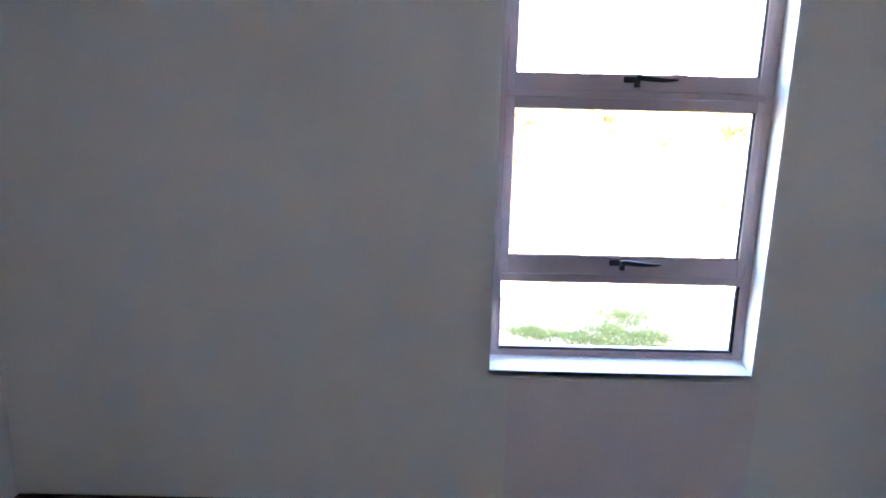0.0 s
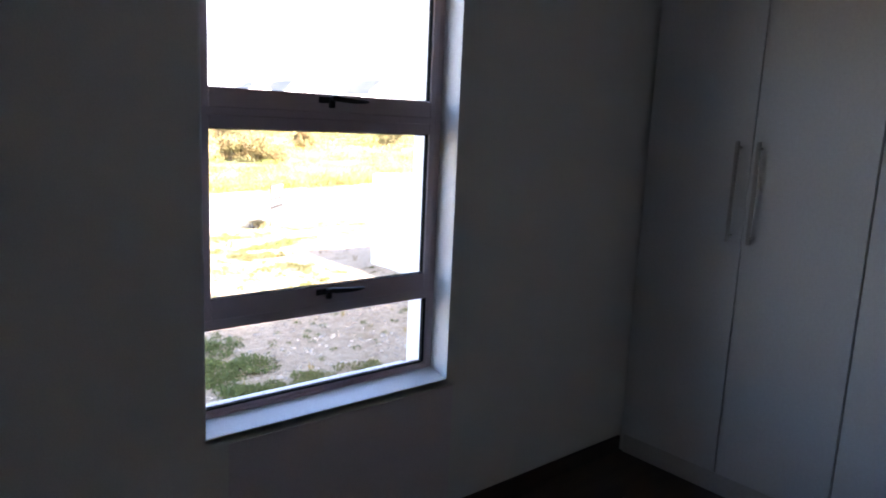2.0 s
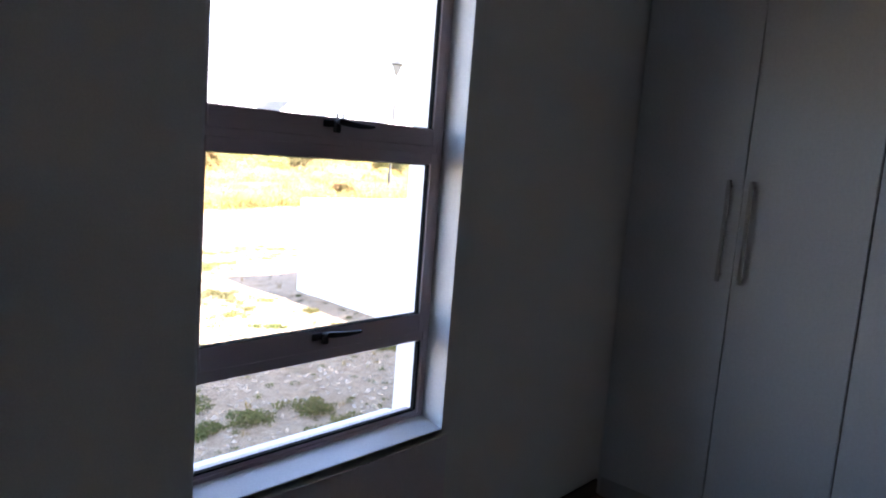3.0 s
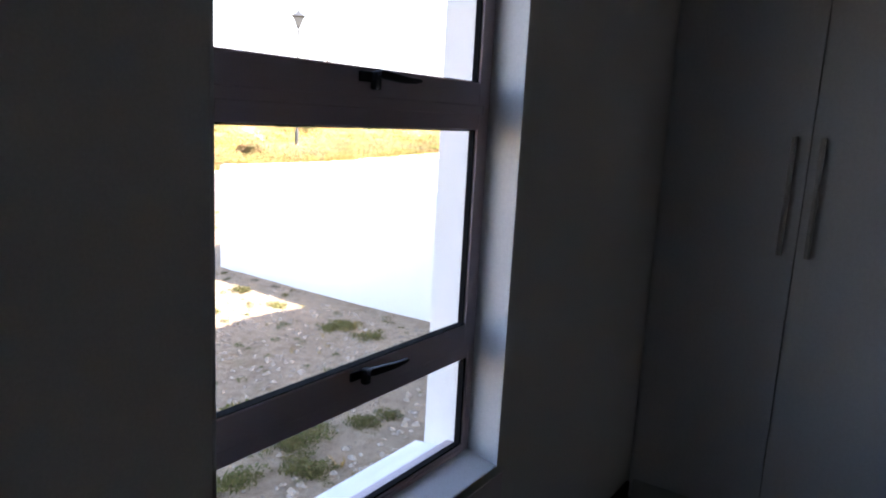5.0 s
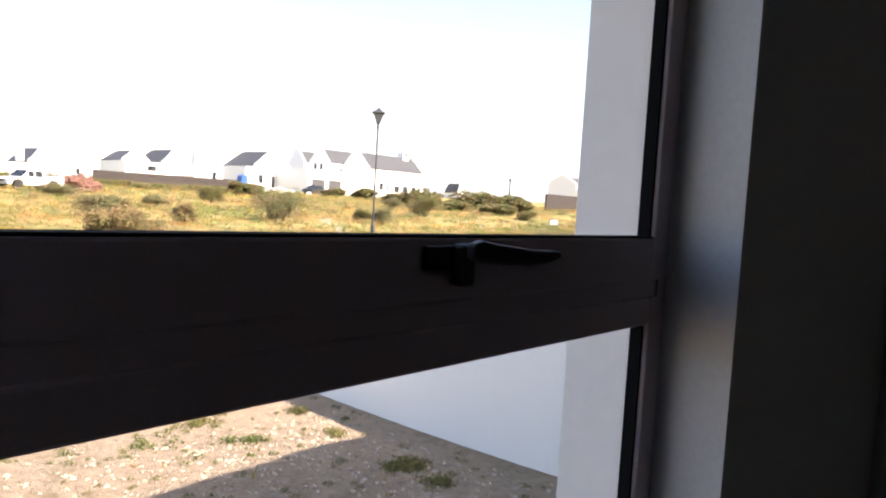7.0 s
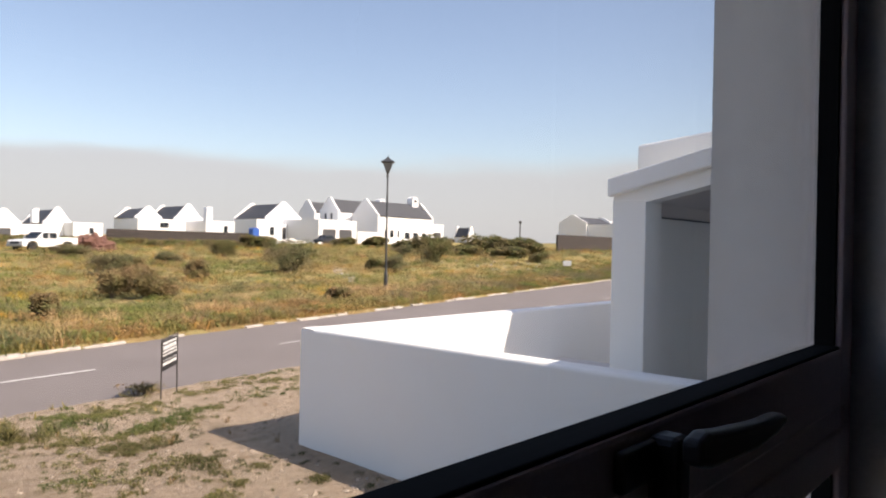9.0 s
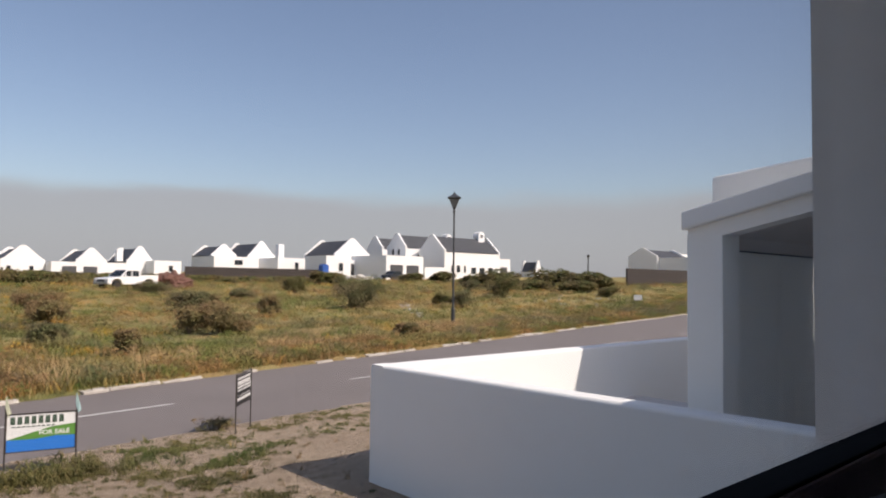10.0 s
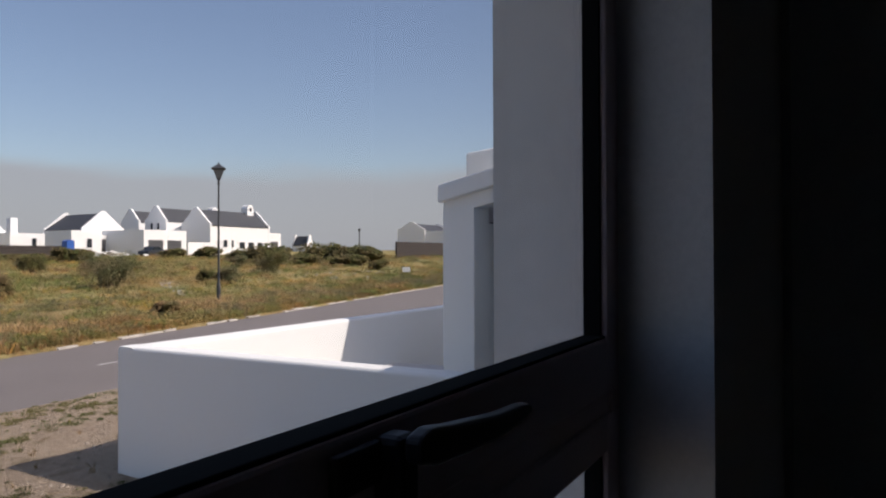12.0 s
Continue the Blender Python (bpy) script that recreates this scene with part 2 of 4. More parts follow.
# geometry helpers
def bm_box(bm, x0, x1, y0, y1, z0, z1):
    v = [bm.verts.new((x, y, z)) for z in (z0, z1) for x, y in ((x0, y0), (x1, y0), (x1, y1), (x0, y1))]
    for f in ((3, 2, 1, 0), (4, 5, 6, 7), (0, 1, 5, 4), (1, 2, 6, 5), (2, 3, 7, 6), (3, 0, 4, 7)):
        bm.faces.new([v[i] for i in f])
    return bm


def box(x0, x1, y0, y1, z0, z1, bevel=0.0, seg=2):
    bm = bm_box(bmesh.new(), x0, x1, y0, y1, z0, z1)
    if bevel:
        bmesh.ops.bevel(bm, geom=bm.edges[:], offset=bevel, segments=seg, affect="EDGES", profile=0.5)
    return bm


def prism(points, axis, a, b, bevel=0.0, seg=2):
    """Points in the plane across the axis, pushed out from a to b along it."""
    bm = bmesh.new()
    put = {"x": lambda u, w, t: (t, u, w), "y": lambda u, w, t: (u, t, w), "z": lambda u, w, t: (u, w, t)}[axis]
    lo = [bm.verts.new(put(u, w, a)) for u, w in points]
    hi = [bm.verts.new(put(u, w, b)) for u, w in points]
    bm.faces.new(lo)
    bm.faces.new(hi[::-1])
    for i in range(len(points)):
        j = (i + 1) % len(points)
        bm.faces.new((lo[j], lo[i], hi[i], hi[j]))
    bmesh.ops.recalc_face_normals(bm, faces=bm.faces[:])
    if bevel:
        bmesh.ops.bevel(bm, geom=bm.edges[:], offset=bevel, segments=seg, affect="EDGES", profile=0.5)
    return bm


def turned(profile, n=16, centre=(0, 0)):
    """A lathe shape round the z axis from (radius, height) pairs."""
    bm = bmesh.new()
    rings = [[bm.verts.new((centre[0] + r * math.cos(2 * math.pi * i / n), centre[1] + r * math.sin(2 * math.pi * i / n), z)) for i in range(n)] for r, z in profile]
    for p, q in zip(rings, rings[1:]):
        for i in range(n):
            bm.faces.new((p[i], p[(i + 1) % n], q[(i + 1) % n], q[i]))
    bm.faces.new(rings[0][::-1])
    bm.faces.new(rings[-1])
    return bm


def rod(p, q, r, n=8, r2=None):
    p, q = Vector(p), Vector(q)
    bm = turned([(r, 0), (r if r2 is None else r2, (q - p).length)], n)
    bm.transform(Matrix.Translation(p) @ (q - p).to_track_quat("Z", "Y").to_matrix().to_4x4())
    return bm


def merge(*bms):
    out = bmesh.new()
    for b in bms:
        me = bpy.data.meshes.new("scratch")
        b.to_mesh(me)
        out.from_mesh(me)
        bpy.data.meshes.remove(me)
        b.free()
    return out


def mesh_of(name, bm, mat, smooth=False):
    me = bpy.data.meshes.new(name)
    bm.to_mesh(me)
    bm.free()
    me.materials.append(M[mat] if isinstance(mat, str) else mat)
    if smooth:
        me.shade_smooth()
    return me


def part(name, bm, mat, parent, label="", smooth=False, kind=""):
    ob = new(name, mesh_of(name, bm, mat, smooth))
    ob.parent = parent
    return tagged(ob, label, kind=kind)


def single(name, bm, mat, label="", category="", kind="", group="", smooth=False, at=None):
    ob = new(name, mesh_of(name, bm, mat, smooth))
    if at is not None:
        ob.matrix_basis = at
    return tagged(ob, label, category, group, kind)


def base(name, label, category, at=None, group="", kind=""):
    ob = new(name)
    if at is not None:
        ob.matrix_basis = at if isinstance(at, Matrix) else Matrix.Translation(at)
    return tagged(ob, label, category, group, kind)


# ---- the land ----
FLOOR, CEIL, GROUND = -0.085, 2.6, -0.4


def road_near(x):
    return 8.65 + 0.13 * x if x < 8 else 9.69 + 0.22 * (x - 8)


def road_far(x):
    return 12.3 + 0.26 * x if x > 0 else 12.3 + 0.13 * x


def land(x, y):
    """Height of the ground: flat by the house, sunk under the road, rising slowly over the field."""
    d = math.hypot(x, y)
    n, f = road_near(x), road_far(x)
    z = GROUND + 0.0255 * max(0.0, min(d, 160) - 25) * min(1.0, max(0.0, (y - f) / 12))
    if n < y < f:
        return GROUND - 0.085
    if y <= n:
        lump = 0.035 * noise.fractal(Vector((x * 1.3, y * 1.3, 0)), 1.0, 2.0, 4) if y > 0.3 else 0
        if 3.4 < x < 9 and y < 6:
            lump *= max(0.0, min(1.0, (4.15 - x) / 0.7)) if y < 5.4 else 0.5
        if 3.2 < x < 5 and 1.4 < y < 5.6:
            lump -= 0.035 * math.sin(math.pi * (y - 1.4) / 4.2) * min(1.0, (x - 3.2) / 0.8)
        edge = max(0.0, 1 - (n - y) / 0.5)
        return z + lump * min(1, (n - y) / 0.4) - 0.045 * edge
    grow = min(1, (y - f) / 2.0)
    return z + grow * (0.10 * noise.fractal(Vector((x * 0.35, y * 0.35, 3)), 1.0, 2.0, 3)) + 0.02


def steps(*runs):
    out = []
    for a, b, n in runs:
        out += list(np.linspace(a, b, n, endpoint=False))
    return out


gx = steps((-900, -60, 10), (-60, -6, 18), (-6, 14, 100), (14, 50, 60), (50, 200, 50), (200, 1200, 11))
gy = steps((-900, -30, 8), (-30, 0.2, 12), (0.2, 10, 60), (10, 26, 110), (26, 60, 50), (60, 180, 40), (180, 1500, 12))
gv = [(x, y, land(x, y)) for y in gy for x in gx]
gf, gm = [], []
for j in range(len(gy) - 1):
    for i in range(len(gx) - 1):
        a = j * len(gx) + i
        gf.append((a, a + 1, a + 1 + len(gx), a + len(gx)))
        gm.append(1 if (gy[j] + gy[j + 1]) / 2 > road_far((gx[i] + gx[i + 1]) / 2) - 0.7 else 0)
gme = bpy.data.meshes.new("ground")
gme.from_pydata(gv, [], gf)
gme.materials.append(M["soil"])
gme.materials.append(M["field"])
gme.polygons.foreach_set("material_index", gm)
gme.shade_smooth()
ground = tagged(new("ground", gme), "sandy soil with weeds and scrub field beyond the road", "ground", kind="structure")

# road
rx = steps((-60, 0, 20), (0, 60, 60), (60, 200, 30))
bm = bmesh.new()
prev = None
for x in rx:
    n, f = road_near(x) - 0.12 + 0.05 * math.sin(x * 2.1), road_far(x) + 0.05
    row = [bm.verts.new((x, n + (f - n) * k / 4, GROUND - 0.05 + 0.012 * (1 - abs(k - 2) / 2))) for k in range(5)]
    if prev:
        for k in range(4):
            bm.faces.new((prev[k], row[k], row[k + 1], prev[k + 1]))
    prev = row
road = single("road", bm, "asphalt", "grey asphalt estate road with worn surface", "road", "structure", smooth=True)
marks = base("road_marking", "broken pale centre line on the asphalt", "road marking", kind="structure")
for x0, x1 in ((0.2, 4.75), (8.6, 12.6), (17.5, 22), (27, 32), (-8, -4)):
    bm = bmesh.new()
    line = lambda x: 10.6 + 0.15 * x
    q = [(x0, line(x0) - 0.035), (x1, line(x1) - 0.035), (x1, line(x1) + 0.035), (x0, line(x0) + 0.035)]
    bm.faces.new([bm.verts.new((x, y, GROUND - 0.0315)) for x, y in q])
    part("line_dash", bm, "road_paint", marks)

kerb = base("kerb", "broken pale concrete kerb along the far side of the road", "kerb", kind="structure")
rng = random.Random(4)
x = -12.0
kerb_shapes = []
for i in range(6):
    b = box(-0.5, 0.5, -0.08, 0.08, -0.1, 0.02, 0.03, 2)
    for v in b.verts:
        v.co += noise.noise_vector(v.co * 6 + Vector((i * 7, 0, 0))) * 0.07
    kerb_shapes.append(mesh_of("kerb_stone", b, "kerb"))
while x < 90:
    L = rng.uniform(0.3, 1.2)
    if rng.random() < 0.74 or x > 26:
        k = new("kerb_stone", rng.choice(kerb_shapes))
        k.parent = kerb
        y = road_far(x + L / 2)
        k.matrix_basis = pose(x + L / 2, y + rng.uniform(-0.03, 0.03), GROUND - 0.01 + rng.uniform(-0.015, 0.01), rng.uniform(-3, 3), rng.uniform(-1, 1), math.degrees(math.atan(0.26 if x > 0 else 0.13)) + rng.uniform(-2, 2)) @ Matrix.Diagonal((L * 0.97, rng.uniform(0.6, 1.15), rng.uniform(0.7, 1), 1))
    x += L


# ---- the room ----
X0, X1, YB = -1.65, 2.62, -3.9
T = 0.234
OUTER = 0.11
window_wall = base("wall_north", "plain painted plaster wall with a tall window", "wall", kind="structure")
HX0, HX1 = X0 - 0.24, 4.4
for name, mat, ya, yb, xa, xb, zt, zb in (("inner_plaster", "wall_paint", 0.0, OUTER, X0, X1, CEIL, FLOOR), ("outer_plaster", "ext_plaster", OUTER, T, HX0 - 3, HX1, 3.4, GROUND - 0.1)):
    bm = bmesh.new()
    bm_box(bm, xa, 0, ya, yb, zb, zt)
    bm_box(bm, 0.9 if name == "inner_plaster" else 0.89, xb, ya, yb, zb, zt)
    right = 0.9 if name == "inner_plaster" else 0.89
    bm_box(bm, 0, right, ya, yb, zb, 0.495)
    bm_box(bm, 0, right, ya, yb, 2.1, zt)
    part(name, bm, mat, window_wall)
part("infill_panel", box(0.07, 0.93, -0.0015, 0, 0.0, 0.47), "patch_paint", window_wall, "slightly pinker paint patch under the window")
for nm, b in (("wall_west", (X0 - 0.2, X0, YB, 0)), ("wall_east", (X1, X1 + 0.2, YB, 0)), ("wall_south", (X0 - 0.2, X1 + 0.2, YB - 0.2, YB))):
    single(nm, box(*b, FLOOR, CEIL), "wall_paint", "plain grey-white painted plaster wall", "wall", "structure")
single("floor", box(X0 - 0.2, X1 + 0.2, YB - 0.2, 0, FLOOR - 0.15, FLOOR), "floor", "dark brown wood-look floor", "floor", "structure")
single("ceiling", box(X0 - 0.2, X1 + 0.2, YB - 0.2, 0, CEIL, CEIL + 0.12), "ceiling_paint", "plain white ceiling", "ceiling", "structure")
bm = box(X0 + 0.002, 2.0, -0.014, -0.0005, FLOOR, -0.005, 0.003, 1)
single("baseboard", bm, "skirt", "dark wooden skirting board", "skirting", "structure")
single("baseboard", box(X0 + 0.0005, X0 + 0.014, YB, -0.016, FLOOR, -0.005, 0.003, 1), "skirt", "dark wooden skirting board", "skirting", "structure")

# window
win = base("window_1", "tall dark bronze aluminium window with two top-hung sashes over a fixed light", "window", kind="structure")
part("window_sill", prism([(-0.0, 0.50), (0.0975, 0.521), (0.0975, 0.495), (-0.0, 0.48)], "x", 0.0035, 0.8965, 0.002, 1), "reveal_paint", win, "smooth white painted inner sill")
part("reveal_lining", box(0.8965, 0.9035, -0.0005, 0.0975, 0.5, 2.1), "reveal_paint", win, "smooth white painted reveal")
part("reveal_lining", box(-0.0035, 0.0035, -0.0005, 0.0975, 0.5, 2.1), "reveal_paint", win, "smooth white painted reveal")
part("reveal_lining", box(0.0035, 0.8965, -0.0005, 0.0975, 2.094, 2.1), "reveal_paint", win, "smooth white painted reveal")
FY0, FY1 = 0.098, 0.14
part("outer_sill", prism([(0.1405, 0.508), (0.262, 0.494), (0.262, 0.465), (0.241, 0.465), (0.241, 0.48), (0.1405, 0.48)], "x", 0.002, 0.888, 0.002, 1), "ext_plaster", win, "white plastered outer sill")


def bar(x0, x1, z0, z1, y0=FY0, y1=FY1, bv=0.003):
    return box(x0, x1, y0, y1, z0, z1, bv, 2)


frame_bm = merge(bar(0.0, 0.038, 0.5, 2.1), bar(0.862, 0.9, 0.5, 2.1, FY0, 0.117), bar(0.038, 0.862, 0.5, 0.545), bar(0.038, 0.862, 2.06, 2.1),
                 bar(0.0, 0.030, 0.5, 2.1, 0.094, 0.0985, 0.0015), bar(0.872, 0.9, 0.5, 2.1, 0.094, 0.0985, 0.0015), bar(0.030, 0.872, 0.5, 0.532, 0.094, 0.0985, 0.0015))
part("window_frame", frame_bm, "alu", win)
part("transom", bar(0.038, 0.862, 0.787, 0.84, 0.094), "alu", win)
part("transom", bar(0.038, 0.862, 1.40, 1.45, 0.094, 0.122), "alu", win)


def sash(z0, z1, pz0, pz1):
    s = part("sash", merge(bar(0.03, 0.060, z0, z1, 0.091, 0.114), bar(0.845, 0.87, z0, z1, 0.091, 0.114), bar(0.060, 0.845, z0, pz0, 0.091, 0.114), bar(0.060, 0.845, pz1, z1, 0.091, 0.114)), "alu", win)
    w = 0.004
    # Bottom gasket strip is widened to black out sky light on the rail top.
    part("gasket", merge(bar(0.060, 0.060 + w, pz0, pz1, 0.105, 0.1145, 0.001), bar(0.845 - w, 0.845, pz0, pz1, 0.097, 0.1145, 0.001),
                         bar(0.060, 0.845, pz0 - 0.001, pz0 + 0.002, 0.093, 0.1145, 0.001), bar(0.060, 0.845, pz1 - w, pz1, 0.105, 0.1145, 0.001)), "alu_dark", s, "black rubber gasket, bottom strip widened to darken the rail top")
    pane = part("pane", box(0.061, 0.844, 0.107, 0.1105, pz0 + 0.0005, pz1 - 0.0005), "glass", s)
    if z0 < 1:
        for run in (((0.4545, 1.258), (0.452, 1.250), (0.449, 1.239)), ((0.4545, 1.236), (0.4575, 1.228), (0.456, 1.221), (0.4525, 1.214))):
            part("smear", merge(*[rod((x0, 0.1064, z0_), (x1, 0.1064, z1_), 0.0005, 5) for (x0, z0_), (x1, z1_) in zip(run, run[1:])]), "smear", pane, "thin grey hair-like smear on the glass")
    zh = z0 + (pz0 - z0) * 0.72
    h = part("window_handle", merge(box(0.404, 0.458, 0.085, 0.091, zh - 0.011, zh + 0.009, 0.002), box(0.438, 0.456, 0.074, 0.091, zh - 0.025, zh + 0.011, 0.004)), "handle_black", s, "black casement handle")
    lev = prism([(0.438, zh + 0.012), (0.450, zh + 0.015), (0.470, zh + 0.012), (0.50, zh + 0.009), (0.530, zh + 0.006), (0.562, zh + 0.005), (0.573, zh + 0.004), (0.574, zh - 0.002), (0.555, zh - 0.006), (0.52, zh - 0.008), (0.48, zh - 0.006), (0.452, zh - 0.004), (0.438, zh + 0.000)], "y", 0.062, 0.073, 0.003, 3)
    part("lever", lev, "handle_black", h)
    return s


sash(0.818, 1.412, 0.882, 1.375)
sash(1.432, 2.075, 1.487, 2.03)
part("gasket", merge(bar(0.038, 0.042, 0.545, 0.787, 0.1, 0.112, 0.001), bar(0.853, 0.862, 0.545, 0.787, 0.094, 0.112, 0.001), bar(0.042, 0.853, 0.543, 0.549, 0.0945, 0.112, 0.001)), "alu_dark", win, "black rubber gasket, bottom strip widened to darken the rail top")
part("pane", box(0.038, 0.862, 0.107, 0.111, 0.545, 0.787), "glass", win)
for ob in win.children_recursive:
    if ob.name.startswith("pane"):
        ob.visible_shadow = False

# wardrobe
WT = 2.5
ward = base("built_in_wardrobe", "tall white melamine wardrobe with steel bar handles, doors shut", "wardrobe", (2.0, -0.95, FLOOR))
WB = Matrix.Translation((-2.0, 0.95, -FLOOR))


def wpart(name, bm, mat, label="", parent=ward):
    bm.transform(WB)
    return part(name, bm, mat, parent, label)


# Carcass is coloured near black, so shade between the doors is painted in.
wpart("carcass", merge(box(2.022, X1 - 0.005, -1.86, -0.012, 0.012, WT), ), "dark_gap", "carcass coloured near black for the shade in the door gaps")
wpart("filler_strip", box(2.02, 2.03, -0.021, -0.003, -0.085, WT, 0.001, 1), "melamine")
wpart("plinth", box(2.012, 2.03, -1.88, -0.022, FLOOR, 0.006, 0.001, 1), "plinth", "pale plinth board under the doors")
wpart("end_panel", box(2.0, X1 - 0.005, -1.9, -1.882, FLOOR, WT, 0.001, 1), "melamine")
wpart("top_panel", box(2.004, X1 - 0.005, -1.88, -0.003, WT + 0.001, CEIL - 0.002, 0.001, 1), "melamine")
for i, (ya, yb) in enumerate(((-0.022, -0.489), (-0.4925, -0.942), (-0.949, -1.415), (-1.4185, -1.878))):
    d = part("door", box(2.0, 2.018, yb, ya, 0.01, WT, 0.0015, 1), "melamine", ward)
    d.data.transform(WB)
    hy = yb + 0.045 if i % 2 == 0 else ya - 0.038
    for nm, b in (("door_handle", merge(rod((1.968, hy, 1.0), (1.968, hy, 1.40), 0.0085, 12), rod((1.97, hy, 1.025), (2.0, hy, 1.025), 0.005, 8), rod((1.97, hy, 1.375), (2.0, hy, 1.375), 0.005, 8))),):
        b.transform(WB)
        part(nm, b, "steel", d, "brushed steel bar handle")


# ---- the outside of the house ----
hb = base("own_house_walls", "white plastered walls and flat roof of the house, with unseen added sun blockers", "house wall", kind="structure")
part("parapet_coping", box(HX0 - 3, HX1, T - 0.26, T + 0.012, 3.401, 3.44, 0.02), "ext_plaster", hb)
part("roof", box(HX0 - 3, HX1, -8, -0.03, 3.05, 3.2), "ext_plaster", hb)
part("side_wall", box(HX0 - 3, HX0 - 2.76, -8, T - 0.26, GROUND - 0.1, 3.4), "ext_plaster", hb)
part("side_wall", box(X1 + 0.25, HX1, -8, -7.7, GROUND - 0.1, 3.4), "ext_plaster", hb)
# Out-of-view mass added to shade the plot, patio and near garden wall.
part("unseen_shade_wall", box(4.402, 8.7, -8, 0.298, GROUND - 0.1, 3.4, 0.02), "ext_plaster", hb)
# Two more unseen blocks, added to shade the porch wall and far garden wall.
part("unseen_sun_block", box(6.9, 8.7, -3, 0.29, 3.41, 4.9, 0.02), "ext_plaster", hb)
part("unseen_sun_block", box(8.95, 13.5, -4, 2.66, GROUND - 0.1, 4.3, 0.02), "ext_plaster", hb)

# street porch
porch = base("street_porch", "white plastered porch with a sloping slab roof on a square pier", "porch", kind="structure")
SL = 0.235


def roofz(y, top=2.18):
    return top + (2.815 - y) * SL


part("pier", box(5.46, 5.76, 2.51, 2.81, 0.02, 2.0, 0.008), "ext_plaster", porch)
part("street_wall", box(5.761, 8.9, 2.66, 2.80, 0.02, 1.94), "ext_plaster", porch)
part("roof_slab", prism([(0.302, roofz(0.302)), (2.83, roofz(2.83)), (2.83, roofz(2.83) - 0.15), (0.302, roofz(0.302) - 0.15)], "x", 5.40, 6.45, 0.014), "ext_plaster", porch)
part("lintel", prism([(0.302, roofz(0.302) - 0.151), (2.80, roofz(2.80) - 0.151), (2.80, roofz(2.80) - 0.27), (0.302, roofz(0.302) - 0.30)], "x", 5.462, 5.66), "ext_plaster", porch)
part("soffit", prism([(2.655, 1.93), (2.655, 1.885), (2.56, 1.98), (0.303, 2.475), (0.303, 2.505), (2.56, 2.01)], "x", 5.664, 7.85), "soffit", porch, "brownish sloping soffit board")
# Near-black strip puts the shadow line below the soffit into the shape.
part("shadow_strip", box(5.765, 7.85, 2.647, 2.657, 1.872, 1.884), "dark_gap", porch, "dark strip standing for the shadow line under the soffit")
part("upper_parapet", prism([(0.31, 2.80), (2.90, 2.545), (2.90, 2.19), (2.83, 2.19), (0.31, 2.785)], "x", 6.07, 6.31, 0.03, 3), "ext_plaster", porch, "rounded white parapet above the porch roof")
part("patio_floor", box(4.63, 8.88, 0.31, 5.44, GROUND - 0.1, 0.03), "paving", porch, "shaded patio floor")

gw = base("garden_wall", "low white plastered garden wall with a rounded top", "garden wall", kind="structure")


def wall_run(pts, along, a, b, ztop, th, zb=GROUND - 0.12):
    """A plastered wall: pts gives the near face of the cross axis; the top edges are rounded."""
    r = 0.035
    prof = [(pts, zb), (pts + th, zb), (pts + th, ztop - r)]
    prof += [(pts + th - r + r * math.cos(k * math.pi / 8), ztop - r + r * math.sin(k * math.pi / 8)) for k in range(1, 5)]
    prof += [(pts + r - r * math.sin(k * math.pi / 8), ztop - r + r * math.cos(k * math.pi / 8)) for k in range(0, 4)] + [(pts, ztop - r)]
    return prism(prof, along, a, b)


side = wall_run(4.41, "y", 0.27, 5.63, 0.755, 0.22)
part("side_run", side, "ext_plaster", gw)
front = wall_run(5.43, "x", 4.411, 16.0, 0.753, 0.21)
part("street_run", front, "ext_plaster", gw)


# ---- signs, lamp, parked vehicles ----
def plate(points, y, th, mat, parent, name, label=""):
    return part(name, prism(points, "y", y - th, y), mat, parent, label)


# board on two iron legs, x across, y out of the back
sale = base("for_sale_board", "green, blue and white board on two iron legs with small flags", "sign", pose(2.38, 8.04, GROUND, 0, 0, 166))
BW = 0.63
part("leg", rod((-0.005, 0, -0.06), (-0.005, 0, 0.72), 0.008), "iron", sale)
part("leg", rod((BW + 0.005, 0, -0.06), (BW + 0.005, 0, 0.70), 0.008), "iron", sale)
part("panel_frame", merge(box(0, BW, -0.008, 0.012, 0.205, 0.215), box(0, BW, -0.008, 0.012, 0.585, 0.597), box(0, 0.008, -0.008, 0.012, 0.205, 0.597), box(BW - 0.008, BW, -0.008, 0.012, 0.205, 0.597)), "iron", sale)
panel = part("panel", box(0.008, BW - 0.008, -0.003, 0.006, 0.215, 0.585), "sign_white", sale)
F = 0.006


def printed(name, pts, mat, lift=0.0012):
    """A flat print on the road-side face of the sale board, the left of the picture at x = width."""
    bm = bmesh.new()
    bm.faces.new([bm.verts.new((BW - u, F + lift, w)) for u, w in pts])
    return part(name, bm, mat, panel)


printed("blue_field", [(0.008, 0.215), (0.622, 0.215), (0.622, 0.345), (0.45, 0.352), (0.25, 0.33), (0.008, 0.335)], "sign_blue", 0.0008)
printed("green_field", [(0.008, 0.335), (0.25, 0.33), (0.45, 0.352), (0.622, 0.345), (0.622, 0.468), (0.40, 0.445), (0.20, 0.39)], "sign_green", 0.0016)
for i in range(8):
    u = 0.035 + i * 0.062
    printed("lettering_bar", [(u, 0.487), (u + 0.046, 0.487), (u + 0.042, 0.565), (u + 0.004, 0.565)], "sign_dark")
for i in range(9):
    u = 0.05 + i * 0.044
    printed("lettering_bar", [(u, 0.455), (u + 0.032, 0.455), (u + 0.032, 0.467), (u, 0.467)], "sign_dark", 0.0024)


